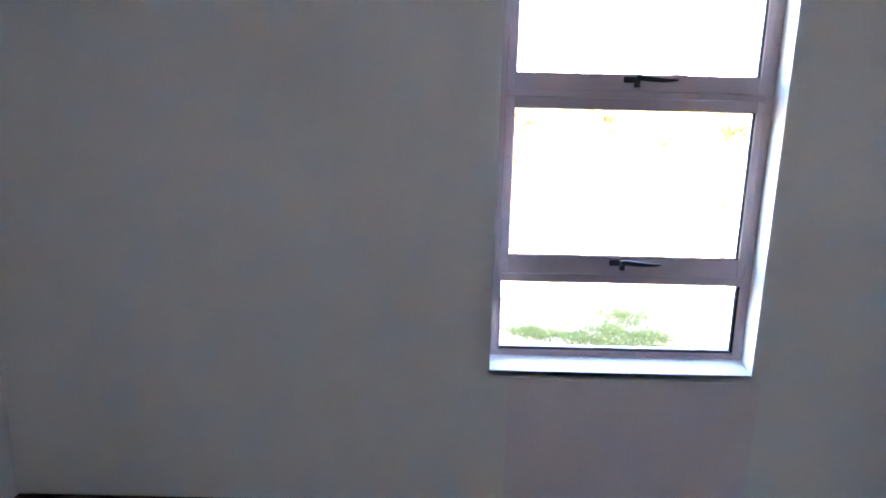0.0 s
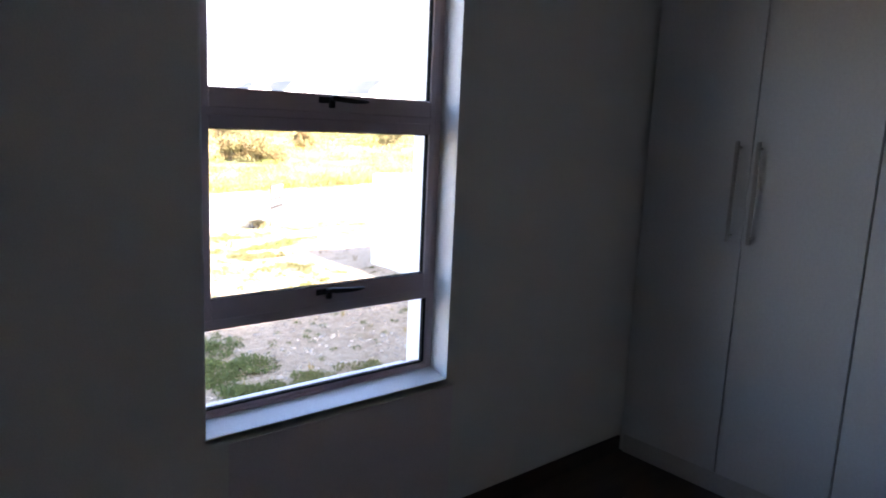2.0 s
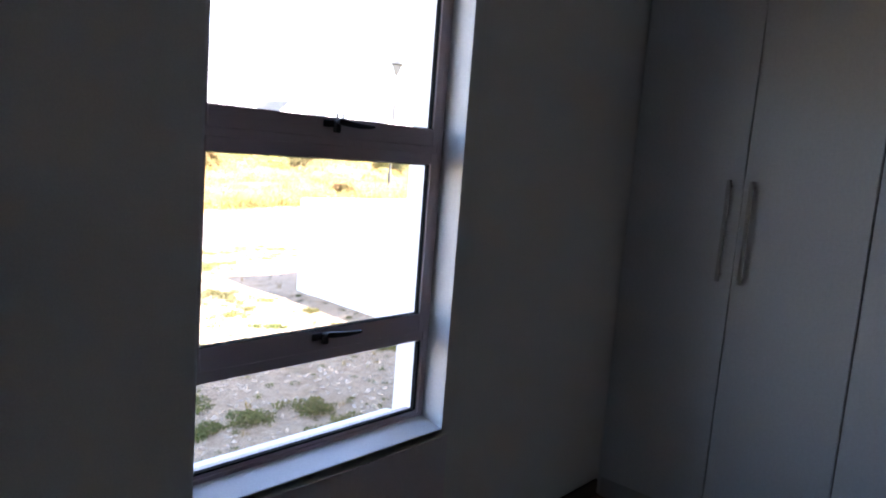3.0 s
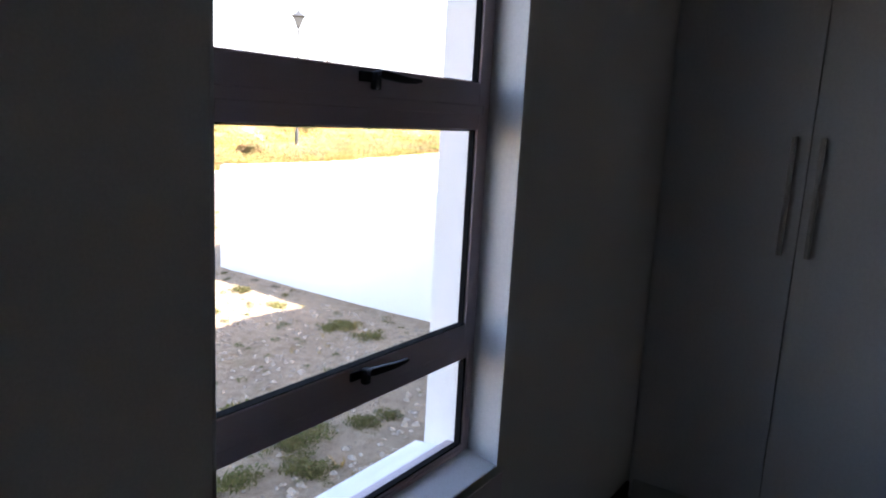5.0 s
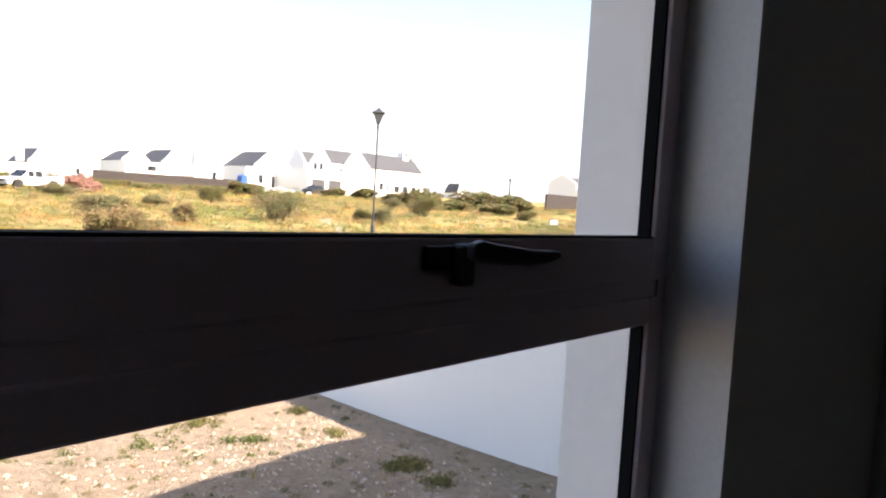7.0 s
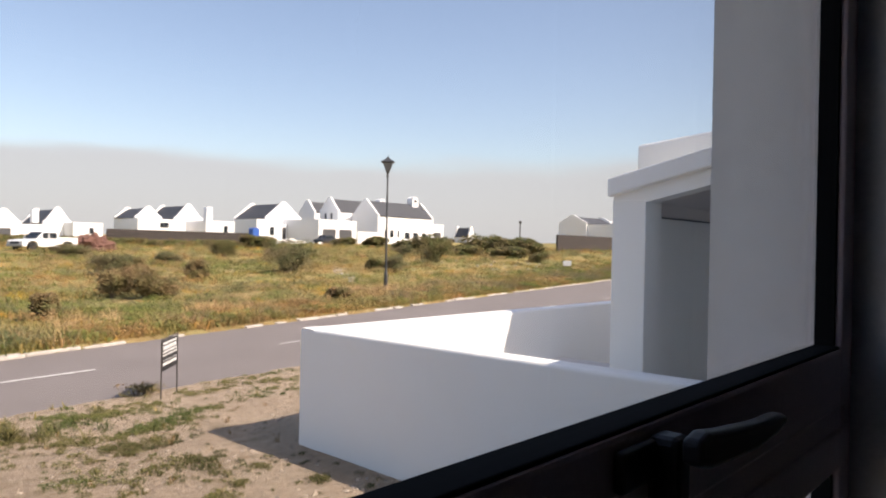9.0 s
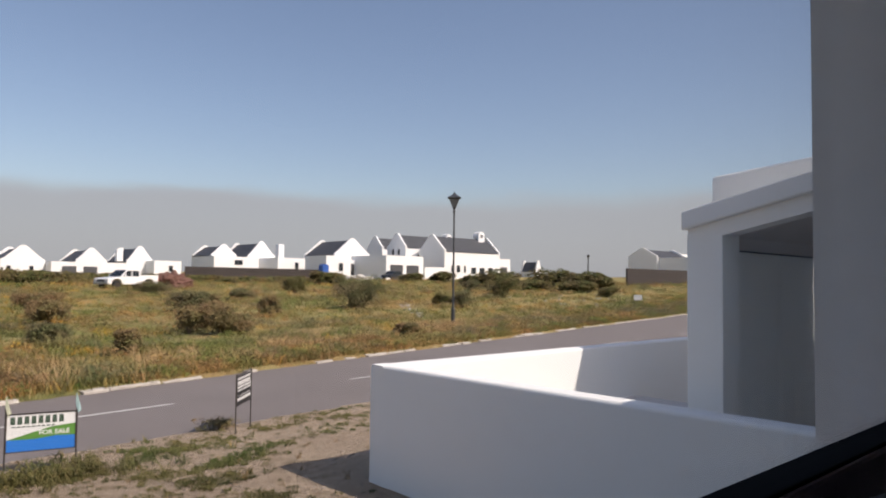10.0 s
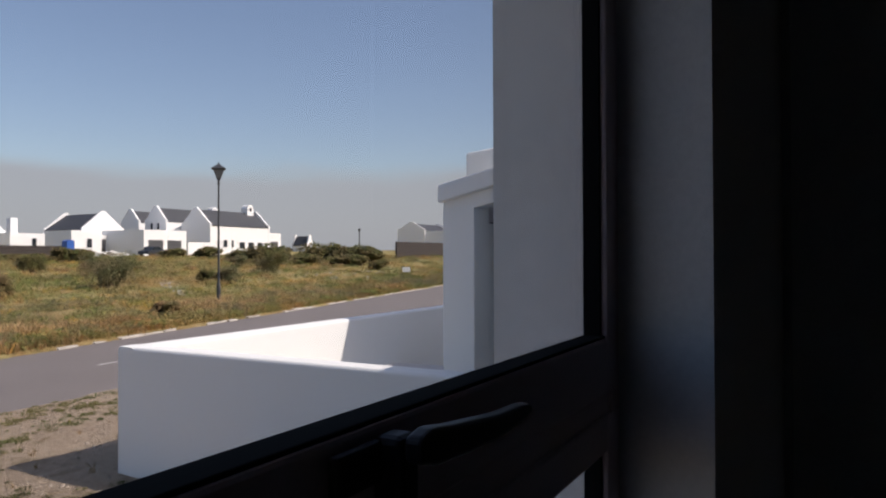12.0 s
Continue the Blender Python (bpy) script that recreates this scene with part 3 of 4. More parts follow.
def lettering(text, size, at, mat, parent):
    cu = bpy.data.curves.new("lettering", "FONT")
    cu.body, cu.size, cu.extrude, cu.offset = text, size, 0.0004, size * 0.02
    tmp = bpy.data.objects.new("lettering", cu)
    me = bpy.data.meshes.new_from_object(tmp)
    bpy.data.objects.remove(tmp)
    me.transform(at)
    me.materials.clear()
    me.materials.append(M[mat])
    ob = new("lettering", me)
    ob.parent = parent
    return ob


lettering("FOR SALE", 0.066, pose(BW - 0.29, F + 0.003, 0.37, 90, 0, 180), "sign_white", panel)
for nm, xx, mat, s in (("flag", 0.0, "flag_cloth", 1), ("flag", BW, "flag_cream", -1)):
    bm = bmesh.new()
    pts = [(0, 0.60, 0), (0.012, 0.67, 0.006), (0.004, 0.79, 0), (-0.018, 0.70, 0.012), (-0.045, 0.60, -0.004), (-0.02, 0.565, 0.01)]
    bm.faces.new([bm.verts.new((xx + p[0], p[2], p[1])) for p in pts])
    r = bmesh.ops.extrude_face_region(bm, geom=bm.faces[:])
    bmesh.ops.translate(bm, verts=[v for v in r["geom"] if isinstance(v, bmesh.types.BMVert)], vec=(0, 0.003, 0))
    part(nm, bm, mat, sale, "small faded cloth flag")

# black board, seen edge-on
bs = base("black_notice_board", "small black and white notice board on thin iron legs", "sign", pose(4.37, 8.42, GROUND, 0, 0, 46))
part("leg", rod((0, 0, -0.05), (0, 0, 0.74), 0.009), "iron", bs)
part("leg", rod((0.66, 0, -0.05), (0.66, 0, 0.76), 0.009), "iron", bs)
part("crossbar", rod((0, 0, 0.75), (0.66, 0, 0.76), 0.009), "iron", bs)
pn = part("panel", box(0.015, 0.645, -0.006, 0.006, 0.35, 0.735), "sign_black", bs)
for row, (z0, z1) in enumerate(((0.685, 0.71), (0.615, 0.665), (0.575, 0.60), (0.535, 0.555), (0.475, 0.482), (0.415, 0.45))):
    u = 0.04
    r = random.Random(row)
    while u < 0.58:
        w = r.uniform(0.03, 0.09)
        part("lettering_bar", box(u, min(0.62, u + w), -0.0085, -0.0062, z0, z1), "sign_white", pn)
        u += w + 0.018
ws = base("small_white_board", "small white notice board on two posts in the scrub", "sign", pose(41.7, 25.6, 0.36, 0, 0, -55))
part("panel", box(-0.27, 0.27, -0.01, 0.01, 0.16, 0.5), "sign_white", ws)
part("post", rod((-0.25, 0.012, -0.75), (-0.25, 0.012, 0.6), 0.015), "iron", ws)
part("post", rod((0.25, 0.012, -0.75), (0.25, 0.012, 0.6), 0.015), "iron", ws)

lamp = base("street_lamp", "dark metal street lamp with a four-sided tapering lantern", "street lamp", (21.1, 21.9, GROUND - 0.1))
part("post", turned([(0.085, 0), (0.085, 0.9), (0.055, 1.0), (0.046, 1.1), (0.036, 5.05), (0.06, 5.1), (0.06, 5.14), (0.035, 5.18), (0.035, 5.24)], 14), "post", lamp)
lh = part("lantern", turned([(0.05, 5.24), (0.10, 5.26), (0.11, 5.30), (0.29, 5.67), (0.40, 5.70), (0.40, 5.725), (0.19, 5.82), (0.07, 5.90), (0.03, 5.95), (0.005, 6.02)], 4), "post", lamp)
for k in range(4):
    a = k * math.pi / 2 + math.pi / 4
    pane_bm = bmesh.new()
    c = math.cos(math.pi / 4)
    q = [(0.13 * c, -0.075, 5.33), (0.13 * c, 0.075, 5.33), (0.283 * c, 0.175, 5.66), (0.283 * c, -0.175, 5.66)]
    pane_bm.faces.new([pane_bm.verts.new((u + 0.012, v, w)) for u, v, w in q])
    pane_bm.transform(Matrix.Rotation(a, 4, "Z"))
    part("pane", pane_bm, "lamp_glass", lh)
pl = base("distant_pole", "thin far pole above the scrub", "pole", (97.8, 69.6, 1.5))
part("post", rod((0, 0, -1), (0, 0, 4.4), 0.13, 8, 0.09), "post", pl)
part("lantern", turned([(0.12, 4.4), (0.3, 4.7), (0.05, 4.95)], 6), "post", pl)


def wheel(parent, x, y, r=0.36, w=0.24):
    bm = turned([(r * 0.66, -w / 2), (r * 0.94, -w / 2), (r, -w * 0.36), (r, w * 0.36), (r * 0.94, w / 2), (r * 0.66, w / 2)], 20)
    t = Matrix.Translation((x, y, r)) @ pose(0, 0, 0, 90)
    bm.transform(t)
    wh = new("wheel")
    wh.parent = parent
    part("tyre", bm, "rubber", wh)
    bm = turned([(r * 0.655, -w * 0.4), (r * 0.5, -w * 0.42), (r * 0.16, -w * 0.3), (r * 0.16, w * 0.3), (r * 0.5, w * 0.42), (r * 0.655, w * 0.4)], 20)
    bm.transform(t)
    part("rim", bm, "rim", wh)


def pickup(at):
    """A double-cab pickup, nose towards -x."""
    c = base("pickup_truck", "white double-cab pickup truck parked in the scrub", "pickup truck", at)
    body = prism([(0.0, 0.45), (0.02, 0.78), (0.12, 0.92), (1.25, 1.02), (5.1, 1.02), (5.15, 0.5), (4.7, 0.42), (4.62, 0.72), (4.35, 0.86), (3.9, 0.86), (3.68, 0.72), (3.6, 0.42), (1.4, 0.40), (1.32, 0.70), (1.08, 0.84), (0.68, 0.84), (0.46, 0.7), (0.38, 0.42)], "y", -0.86, 0.86, 0.035, 2)
    part("body", body, "white_paint", c)
    part("bed_inside", box(3.35, 5.02, -0.74, 0.74, 1.0, 1.026), "dark_gap", c, "dark load bed floor")
    for s in (-1, 1):
        part("bed_side", box(3.3, 5.13, s * 0.82 - 0.045, s * 0.82 + 0.045, 1.0, 1.2, 0.02), "white_paint", c)
    part("tailgate", box(5.06, 5.14, -0.77, 0.77, 1.0, 1.2, 0.015), "white_paint", c)
    part("cab", prism([(1.3, 1.0), (1.95, 1.62), (2.15, 1.68), (3.15, 1.67), (3.32, 1.6), (3.4, 1.0)], "y", -0.74, 0.74, 0.04, 2), "white_paint", c)
    for s in (-1, 1):
        y0, y1 = sorted((s * 0.742, s * 0.752))
        part("side_window", prism([(1.55, 1.08), (1.98, 1.54), (2.38, 1.56), (2.38, 1.08)], "y", y0, y1), "dark_glass", c)
        part("side_window", prism([(2.48, 1.08), (2.48, 1.56), (3.12, 1.55), (3.2, 1.08)], "y", y0, y1), "dark_glass", c)
        part("headlight", box(-0.01, 0.10, s * 0.68 - 0.14, s * 0.68 + 0.14, 0.70, 0.84, 0.02), "chrome_light", c)
        part("tail_light", box(5.1, 5.16, s * 0.8 - 0.06, s * 0.8 + 0.06, 0.72, 1.0, 0.01), "red_lens", c)
        part("door_handle", box(2.28, 2.4, *sorted((s * 0.862, s * 0.88)), 0.93, 0.96), "rim", c)
        part("mirror", box(1.55, 1.68, *sorted((s * 0.78, s * 1.0)), 1.05, 1.25, 0.02), "white_paint", c)
    ws_ = prism([(1.36, 1.08), (1.92, 1.58), (1.905, 1.60), (1.345, 1.095)], "y", -0.66, 0.66)
    part("windscreen", ws_, "dark_glass", c)
    part("grille", box(-0.02, 0.03, -0.48, 0.48, 0.62, 0.82, 0.01), "dark_gap", c)
    part("bumper", box(-0.08, 0.12, -0.86, 0.86, 0.40, 0.6, 0.03), "rim", c)
    for xx in (0.88, 4.13):
        for yy in (-0.78, 0.78):
            wheel(c, xx, yy)
    return c


pickup(pose(18.9, 61.4, land(19, 62) - 0.02, 0, 0, 21))


def small_car(at):
    c = base("parked_car", "dark car parked before the garage doors", "car", at)
    part("body", prism([(0, 0.35), (0.05, 0.75), (1.0, 0.92), (4.0, 0.95), (4.2, 0.8), (4.2, 0.35)], "y", -0.82, 0.82, 0.06, 2), "black_car", c)
    part("cabin", prism([(0.9, 0.9), (1.6, 1.4), (3.1, 1.42), (3.9, 0.93)], "y", -0.7, 0.7, 0.05, 2), "dark_glass", c)
    for xx in (0.8, 3.4):
        for yy in (-0.72, 0.72):
            wheel(c, xx, yy, 0.31, 0.2)


def far_z(x, y):
    return land(x, y)


small_car(pose(66.3, 84.0, far_z(68, 84), 0, 0, 20))

# portable toilet
toi = base("portable_toilet", "blue plastic portable toilet cabin", "portable toilet", (57.9, 88.0, far_z(57.9, 88)))
part("cabin", box(-0.55, 0.55, -0.55, 0.55, 0.1, 2.1, 0.04), "plastic_blue", toi)
part("roof", prism([(-0.6, 2.1), (0, 2.32), (0.6, 2.1)], "y", -0.6, 0.6, 0.03), "plastic_blue", toi)
part("door", box(-0.4, 0.4, -0.58, -0.552, 0.15, 1.98, 0.01), "plastic_blue", toi)
part("skid", box(-0.6, 0.6, -0.6, 0.6, -0.1, 0.1), "dark_gap", toi)


def heap(name, label, at, sx, sy, sz, mat, seed):
    bm = bmesh.new()
    bmesh.ops.create_icosphere(bm, subdivisions=4, radius=1)
    for v in bm.verts:
        n = noise.fractal(v.co * 2.1 + Vector((seed, 0, 0)), 0.8, 2.0, 4)
        v.co = Vector((v.co.x * sx, v.co.y * sy, max(-0.1, v.co.z) * sz)) * (1 + 0.45 * n)
    return single(name, bm, mat, label, "rubble heap", at=Matrix.Translation(at))


heap("rubble_heap", "heap of reddish building rubble in the scrub", (25.4, 63.4, land(25, 63)), 1.9, 1.4, 1.25, "rubble_red", 3)
heap("rubble_heap", "low pale rubble heap beside the blank wall", (46, 78, land(46, 78)), 1.0, 0.8, 0.55, "rubble_grey", 9)
heap("rubble_heap", "low pale rubble heap beside the blank wall", (49, 79, land(49, 79)), 0.8, 0.8, 0.5, "rubble_grey", 12)
heap("rubble_heap", "pale rubble heap before the garages", (61.5, 84, land(61, 84)), 2.2, 1.2, 0.8, "rubble_grey", 15)
for nm, b, z1 in (("boundary_wall_1", (39.5, 61.3, 93.6, 93.85), 3.25), ("boundary_wall_2", (79.1, 120, 50.2, 50.45), 3.6)):
    single(nm, box(*b, land(b[0], b[2]) - 1.5, z1, 0.02), "block_wall", "long grey-brown block boundary wall", "boundary wall", "structure")


# ---- houses across the field ----
def window_unit(h, face, a, z, w, tall, at):
    """face 'y': looks to -y at y=at, a along x. face 'x': looks to -x at x=at, a along y."""
    d = 0.05
    if face == "y":
        fr, gl = box(a, a + w, at - d, at - 0.004, z, z + tall), box(a + 0.05, a + w - 0.05, at - d - 0.01, at - d, z + 0.05, z + tall - 0.05)
    else:
        fr, gl = box(at - d, at - 0.004, a, a + w, z, z + tall), box(at - d - 0.01, at - d, a + 0.05, a + w - 0.05, z + 0.05, z + tall - 0.05)
    w_ = part("window", fr, "far_plaster", h)
    part("pane", gl, "dark_glass", w_)


def gable_pts(a0, a1, zb, ze, za, up):
    m = (a0 + a1) / 2
    return [(a0, zb), (a1, zb), (a1, ze + up), (a1 - 0.3, ze + up + 0.1), (m + 0.28, za + up), (m - 0.28, za + up), (a0 + 0.3, ze + up + 0.1), (a0, ze + up)]


def gabled(label, x0, x1, y0, y1, ze, za, ridge, windows=(), doors=(), chimney=None):
    zb = land((x0 + x1) / 2, (y0 + y1) / 2) - 0.8
    h = base("gabled_house", label, "house", ((x0 + x1) / 2, (y0 + y1) / 2, zb))
    off = Matrix.Translation((-(x0 + x1) / 2, -(y0 + y1) / 2, -zb))

    kids = []
    kids.append(part("wall", box(x0, x1, y0, y1, zb, ze), "far_plaster", h))
    if ridge == "x":
        m = (y0 + y1) / 2
        kids.append(part("roof", prism([(y0 - 0.15, ze), (m, za), (y1 + 0.15, ze), (y1, ze - 0.1), (y0, ze - 0.1)], "x", x0 + 0.35, x1 - 0.35), "slate", h))
        for xa in (x0 - 0.02, x1 - 0.33):
            kids.append(part("gable", prism(gable_pts(y0 - 0.05, y1 + 0.05, zb, ze, za, 0.35), "x", xa, xa + 0.35), "far_plaster", h))
    else:
        m = (x0 + x1) / 2
        kids.append(part("roof", prism([(x0 - 0.15, ze), (m, za), (x1 + 0.15, ze), (x1, ze - 0.1), (x0, ze - 0.1)], "y", y0 + 0.35, y1 - 0.35), "slate", h))
        for ya in (y0 - 0.02, y1 - 0.33):
            kids.append(part("gable", prism(gable_pts(x0 - 0.05, x1 + 0.05, zb, ze, za, 0.35), "y", ya, ya + 0.35), "far_plaster", h))
    for face, a, z, w, t in windows:
        window_unit(h, face, a, z, w, t, (y0 if face == "y" else x0) - 0.05)
    for face, a, z, w, t in doors:
        at = (y0 if face == "y" else x0) - 0.05
        kids.append(part("garage_door", box(a, a + w, at - 0.05, at - 0.004, z, z + t) if face == "y" else box(at - 0.05, at - 0.004, a, a + w, z, z + t), "garage", h))
    if chimney:
        cx, cy, w, zt = chimney
        arch = [(cx, ze), (cx + w, ze)] + [(cx + w / 2 + w / 2 * math.cos(k * math.pi / 8), zt - w / 2 + w / 2 * math.sin(k * math.pi / 8)) for k in range(9)]
        ch = part("chimney", prism(arch, "y", cy, cy + w) if w > 1.2 else box(cx, cx + w, cy, cy + w, ze, zt, 0.04), "far_plaster", h)
        if w > 1.2:
            # No hole is cut: a near-black plate stands for the shaded flue mouth.
            part("dark_flue_patch", box(cx + w * 0.3, cx + w * 0.7, cy - 0.03, cy - 0.003, zt - w * 0.75, zt - w * 0.4), "dark_gap", ch)
    for o in h.children_recursive:
        o.data.transform(off)
    return h


def flat_house(label, x0, x1, y0, y1, zt, windows=(), doors=(), recess=None):
    zb = land((x0 + x1) / 2, (y0 + y1) / 2) - 0.8
    h = base("flat_roofed_house", label, "house", ((x0 + x1) / 2, (y0 + y1) / 2, zb))
    off = Matrix.Translation((-(x0 + x1) / 2, -(y0 + y1) / 2, -zb))
    part("wall", box(x0, x1, y0, y1, zb, zt - 0.25), "far_plaster", h)
    part("parapet", merge(box(x0, x1, y0, y0 + 0.25, zt - 0.25, zt), box(x0, x1, y1 - 0.25, y1, zt - 0.25, zt), box(x0, x0 + 0.25, y0 + 0.25, y1 - 0.25, zt - 0.25, zt), box(x1 - 0.25, x1, y0 + 0.25, y1 - 0.25, zt - 0.25, zt)), "far_plaster", h)
    for face, a, z, w, t in windows:
        window_unit(h, face, a, z, w, t, y0 if face == "y" else x0)
    for face, a, z, w, t in doors:
        at = y0 if face == "y" else x0
        part("garage_door", box(a, a + w, at - 0.05, at - 0.004, z, z + t) if face == "y" else box(at - 0.05, at - 0.004, a, a + w, z, z + t), "garage", h)
    for o in h.children_recursive:
        o.data.transform(off)
    return h


white_gable = "white gabled house with dark roof"
gabled(white_gable + " and a row of windows", 81.9, 95.7, 87.7, 94.3, 6.8, 9.5, "x",
       windows=[("y", 83.4, 3.2, 0.5, 1.3), ("y", 84.7, 3.2, 0.9, 1.3), ("y", 86.5, 3.2, 0.5, 1.3), ("y", 88.3, 3.0, 1.3, 1.2), ("y", 90.4, 3.0, 1.3, 1.2), ("y", 92.6, 3.0, 1.3, 1.2)], chimney=(92.9, 90.3, 1.5, 10.9))
flat_house("low white stepped yard wall", 77.4, 81.8, 87.6, 88.0, 4.0)
# The carport's door entry is a dark panel painted in for recess shade.
flat_house("low white carport with a dark panel for its shaded recess", 66.7, 69.4, 96.0, 98.0, 5.0, doors=[("y", 67.0, 2.4, 2.1, 2.0)])
flat_house("white flat-roofed annexe with a dark garage door", 95.75, 99.0, 88.0, 93.5, 5.9, doors=[("y", 96.3, 2.3, 1.9, 2.1)])
gabled(white_gable + ", two storeys", 79.0, 91.9, 94.6, 99.6, 7.5, 9.8, "x", windows=[("x", 96.0, 6.2, 0.6, 1.1), ("x", 97.6, 6.2, 0.6, 1.1)], chimney=(90.6, 96.5, 1.3, 10.6))
gabled(white_gable + " behind the others", 80.0, 92.0, 102.5, 107.0, 7.6, 9.6, "x")
flat_house("white flat-roofed garage block with two dark doors", 69.5, 77.3, 87.9, 97.4, 5.7, doors=[("y", 70.3, 1.9, 2.6, 2.3), ("y", 73.7, 1.9, 2.6, 2.3)])
gabled(white_gable, 67.2, 74.3, 98.8, 108.4, 5.9, 8.5, "y")
flat_house("white flat-roofed house front with a small window", 61.9, 66.6, 93.4, 99.6, 5.5, windows=[("y", 64.2, 3.0, 0.9, 1.4)])
flat_house("low white outbuilding with dark openings", 60.0, 70.0, 105.0, 112.0, 5.3, windows=[("y", 63.2, 3.4, 0.8, 1.2), ("y", 65.8, 3.4, 0.8, 1.2)])
gabled(white_gable + " with a chimney", 58.0, 63.0, 111.5, 121.0, 5.5, 7.9, "y", chimney=(64.0, 111.8, 1.1, 7.9))
flat_house("long low white flat-roofed wing", 50.1, 58.0, 107.8, 113.0, 5.3, windows=[("y", 53.6, 3.9, 1.5, 0.9)])
gabled(white_gable, 43.5 + 9.5, 43.5 + 14.0, 115.0, 123.0, 5.6, 7.3, "y")
gabled(white_gable, 38.0, 41.9, 111.7, 120.7, 4.1, 6.2, "y", chimney=(36.6, 112.0, 0.9, 6.0))
flat_house("white flat-roofed house with a window", 40.8, 45.0, 108.2, 112.0, 4.3, windows=[("y", 43.0, 2.6, 0.7, 1.0)])
gabled(white_gable, 32.6, 37.0, 118.0, 127.0, 4.1, 5.9, "y")
flat_house("white flat-roofed garage block with two dark doors", 25.9, 36.4, 104.8, 112.0, 3.7, doors=[("y", 27.2, 1.4, 1.8, 1.7), ("y", 29.9, 1.4, 1.8, 1.7)])
gabled(white_gable, 20.6, 25.8, 107.7, 116.0, 3.6, 5.5, "y", windows=[("y", 21.2, 2.2, 0.6, 0.9), ("y", 23.9, 2.2, 0.6, 0.9)])
gabled(white_gable, 11.5, 17.0, 106.0, 114.0, 3.6, 5.6, "y")
flat_house("low white flat-roofed house", 16.9, 20.4, 108.5, 113.0, 3.5, windows=[("y", 18.5, 2.0, 0.9, 0.9)])
gabled("small far white gabled house", 113.6, 115.6, 94, 98, 4.0, 5.9, "y")
gabled(white_gable + " half hidden by a wall", 127.0, 139.0, 73.9, 80.4, 7.0, 8.6, "x")
flat_house("plain white flat-roofed house", 142.0, 156.0, 82.0, 84.5, 8.7)
flat_house("low white wing beside a gabled house", 127.5, 138.0, 62.0, 73.8, 6.9)


# ---- plants ----
def blades(name, spots, mat, label, tall, wide, per, rnd, thick=0.055):
    """Many curved blades in one mesh: spots are (x, y, size)."""
    vs, fs = [], []
    for x, y, s in spots:
        z = land(x, y)
        for _ in range(per):
            a, lean, h = rnd.uniform(0, 6.283), rnd.uniform(0.3, 1.9), tall * s * rnd.uniform(0.35, 1.15)
            r = wide * s * rnd.uniform(0, 1) ** 0.6
            b = rnd.uniform(0, 6.283)
            px, py = x + r * math.cos(b), y + r * math.sin(b)
            w = h * rnd.uniform(0.36, 1) * thick + 0.003
            dx, dy = math.cos(a), math.sin(a)
            i = len(vs)
            vs += [(px - dy * w, py + dx * w, z - 0.01), (px + dy * w, py - dx * w, z - 0.01),
                   (px + dx * lean * h * 0.35 - dy * w * 0.8, py + dy * lean * h * 0.35 + dx * w * 0.8, z + h * 0.6),
                   (px + dx * lean * h * 0.35 + dy * w * 0.8, py + dy * lean * h * 0.35 - dx * w * 0.8, z + h * 0.6),
                   (px + dx * lean * h * 0.8, py + dy * lean * h * 0.8, z + h)]
            fs += [(i, i + 1, i + 3, i + 2), (i + 2, i + 3, i + 4)]
    me = bpy.data.meshes.new(name)
    me.from_pydata(vs, [], fs)
    me.materials.append(M[mat])
    return tagged(new(name, me), label, "plants", kind="stuff")


def mounds(name, spots, mat, label, width, tall, per, leaf, rnd):
    """Low domes of loose leaves in one mesh."""
    vs, fs = [], []
    for x, y, s in spots:
        z = land(x, y)
        sx, sy = rnd.uniform(0.7, 1.3), rnd.uniform(0.7, 1.3)
        for _ in range(per):
            a, r = rnd.uniform(0, 6.283), rnd.random() ** 0.6
            h = math.sqrt(max(0.0, 1 - r * r)) * rnd.uniform(0.35, 1.1)
            p = Vector((x + math.cos(a) * r * width * s * sx, y + math.sin(a) * r * width * s * sy, z + h * tall * s))
            u = Vector((rnd.gauss(0, 1), rnd.gauss(0, 1), rnd.gauss(0, 1))).normalized()
            q = u.orthogonal().normalized()
            L = leaf * s * rnd.uniform(0.5, 1.4)
            i = len(vs)
            vs += [tuple(p - u * L), tuple(p + q * L * 0.4), tuple(p + u * L), tuple(p - q * L * 0.4)]
            fs.append((i, i + 1, i + 2, i + 3))
    me = bpy.data.meshes.new(name)
    me.from_pydata(vs, [], fs)
    me.materials.append(M[mat])
    return tagged(new(name, me), label, "plants", kind="stuff")


def patch_value(x, y, s, k):
    return noise.fractal(Vector((x * s, y * s * 1.3, k)), 0.9, 2.0, 3)


rnd = random.Random(11)
kinds = {"dry": [], "green_grass": [], "rust_grass": [], "flower": []}
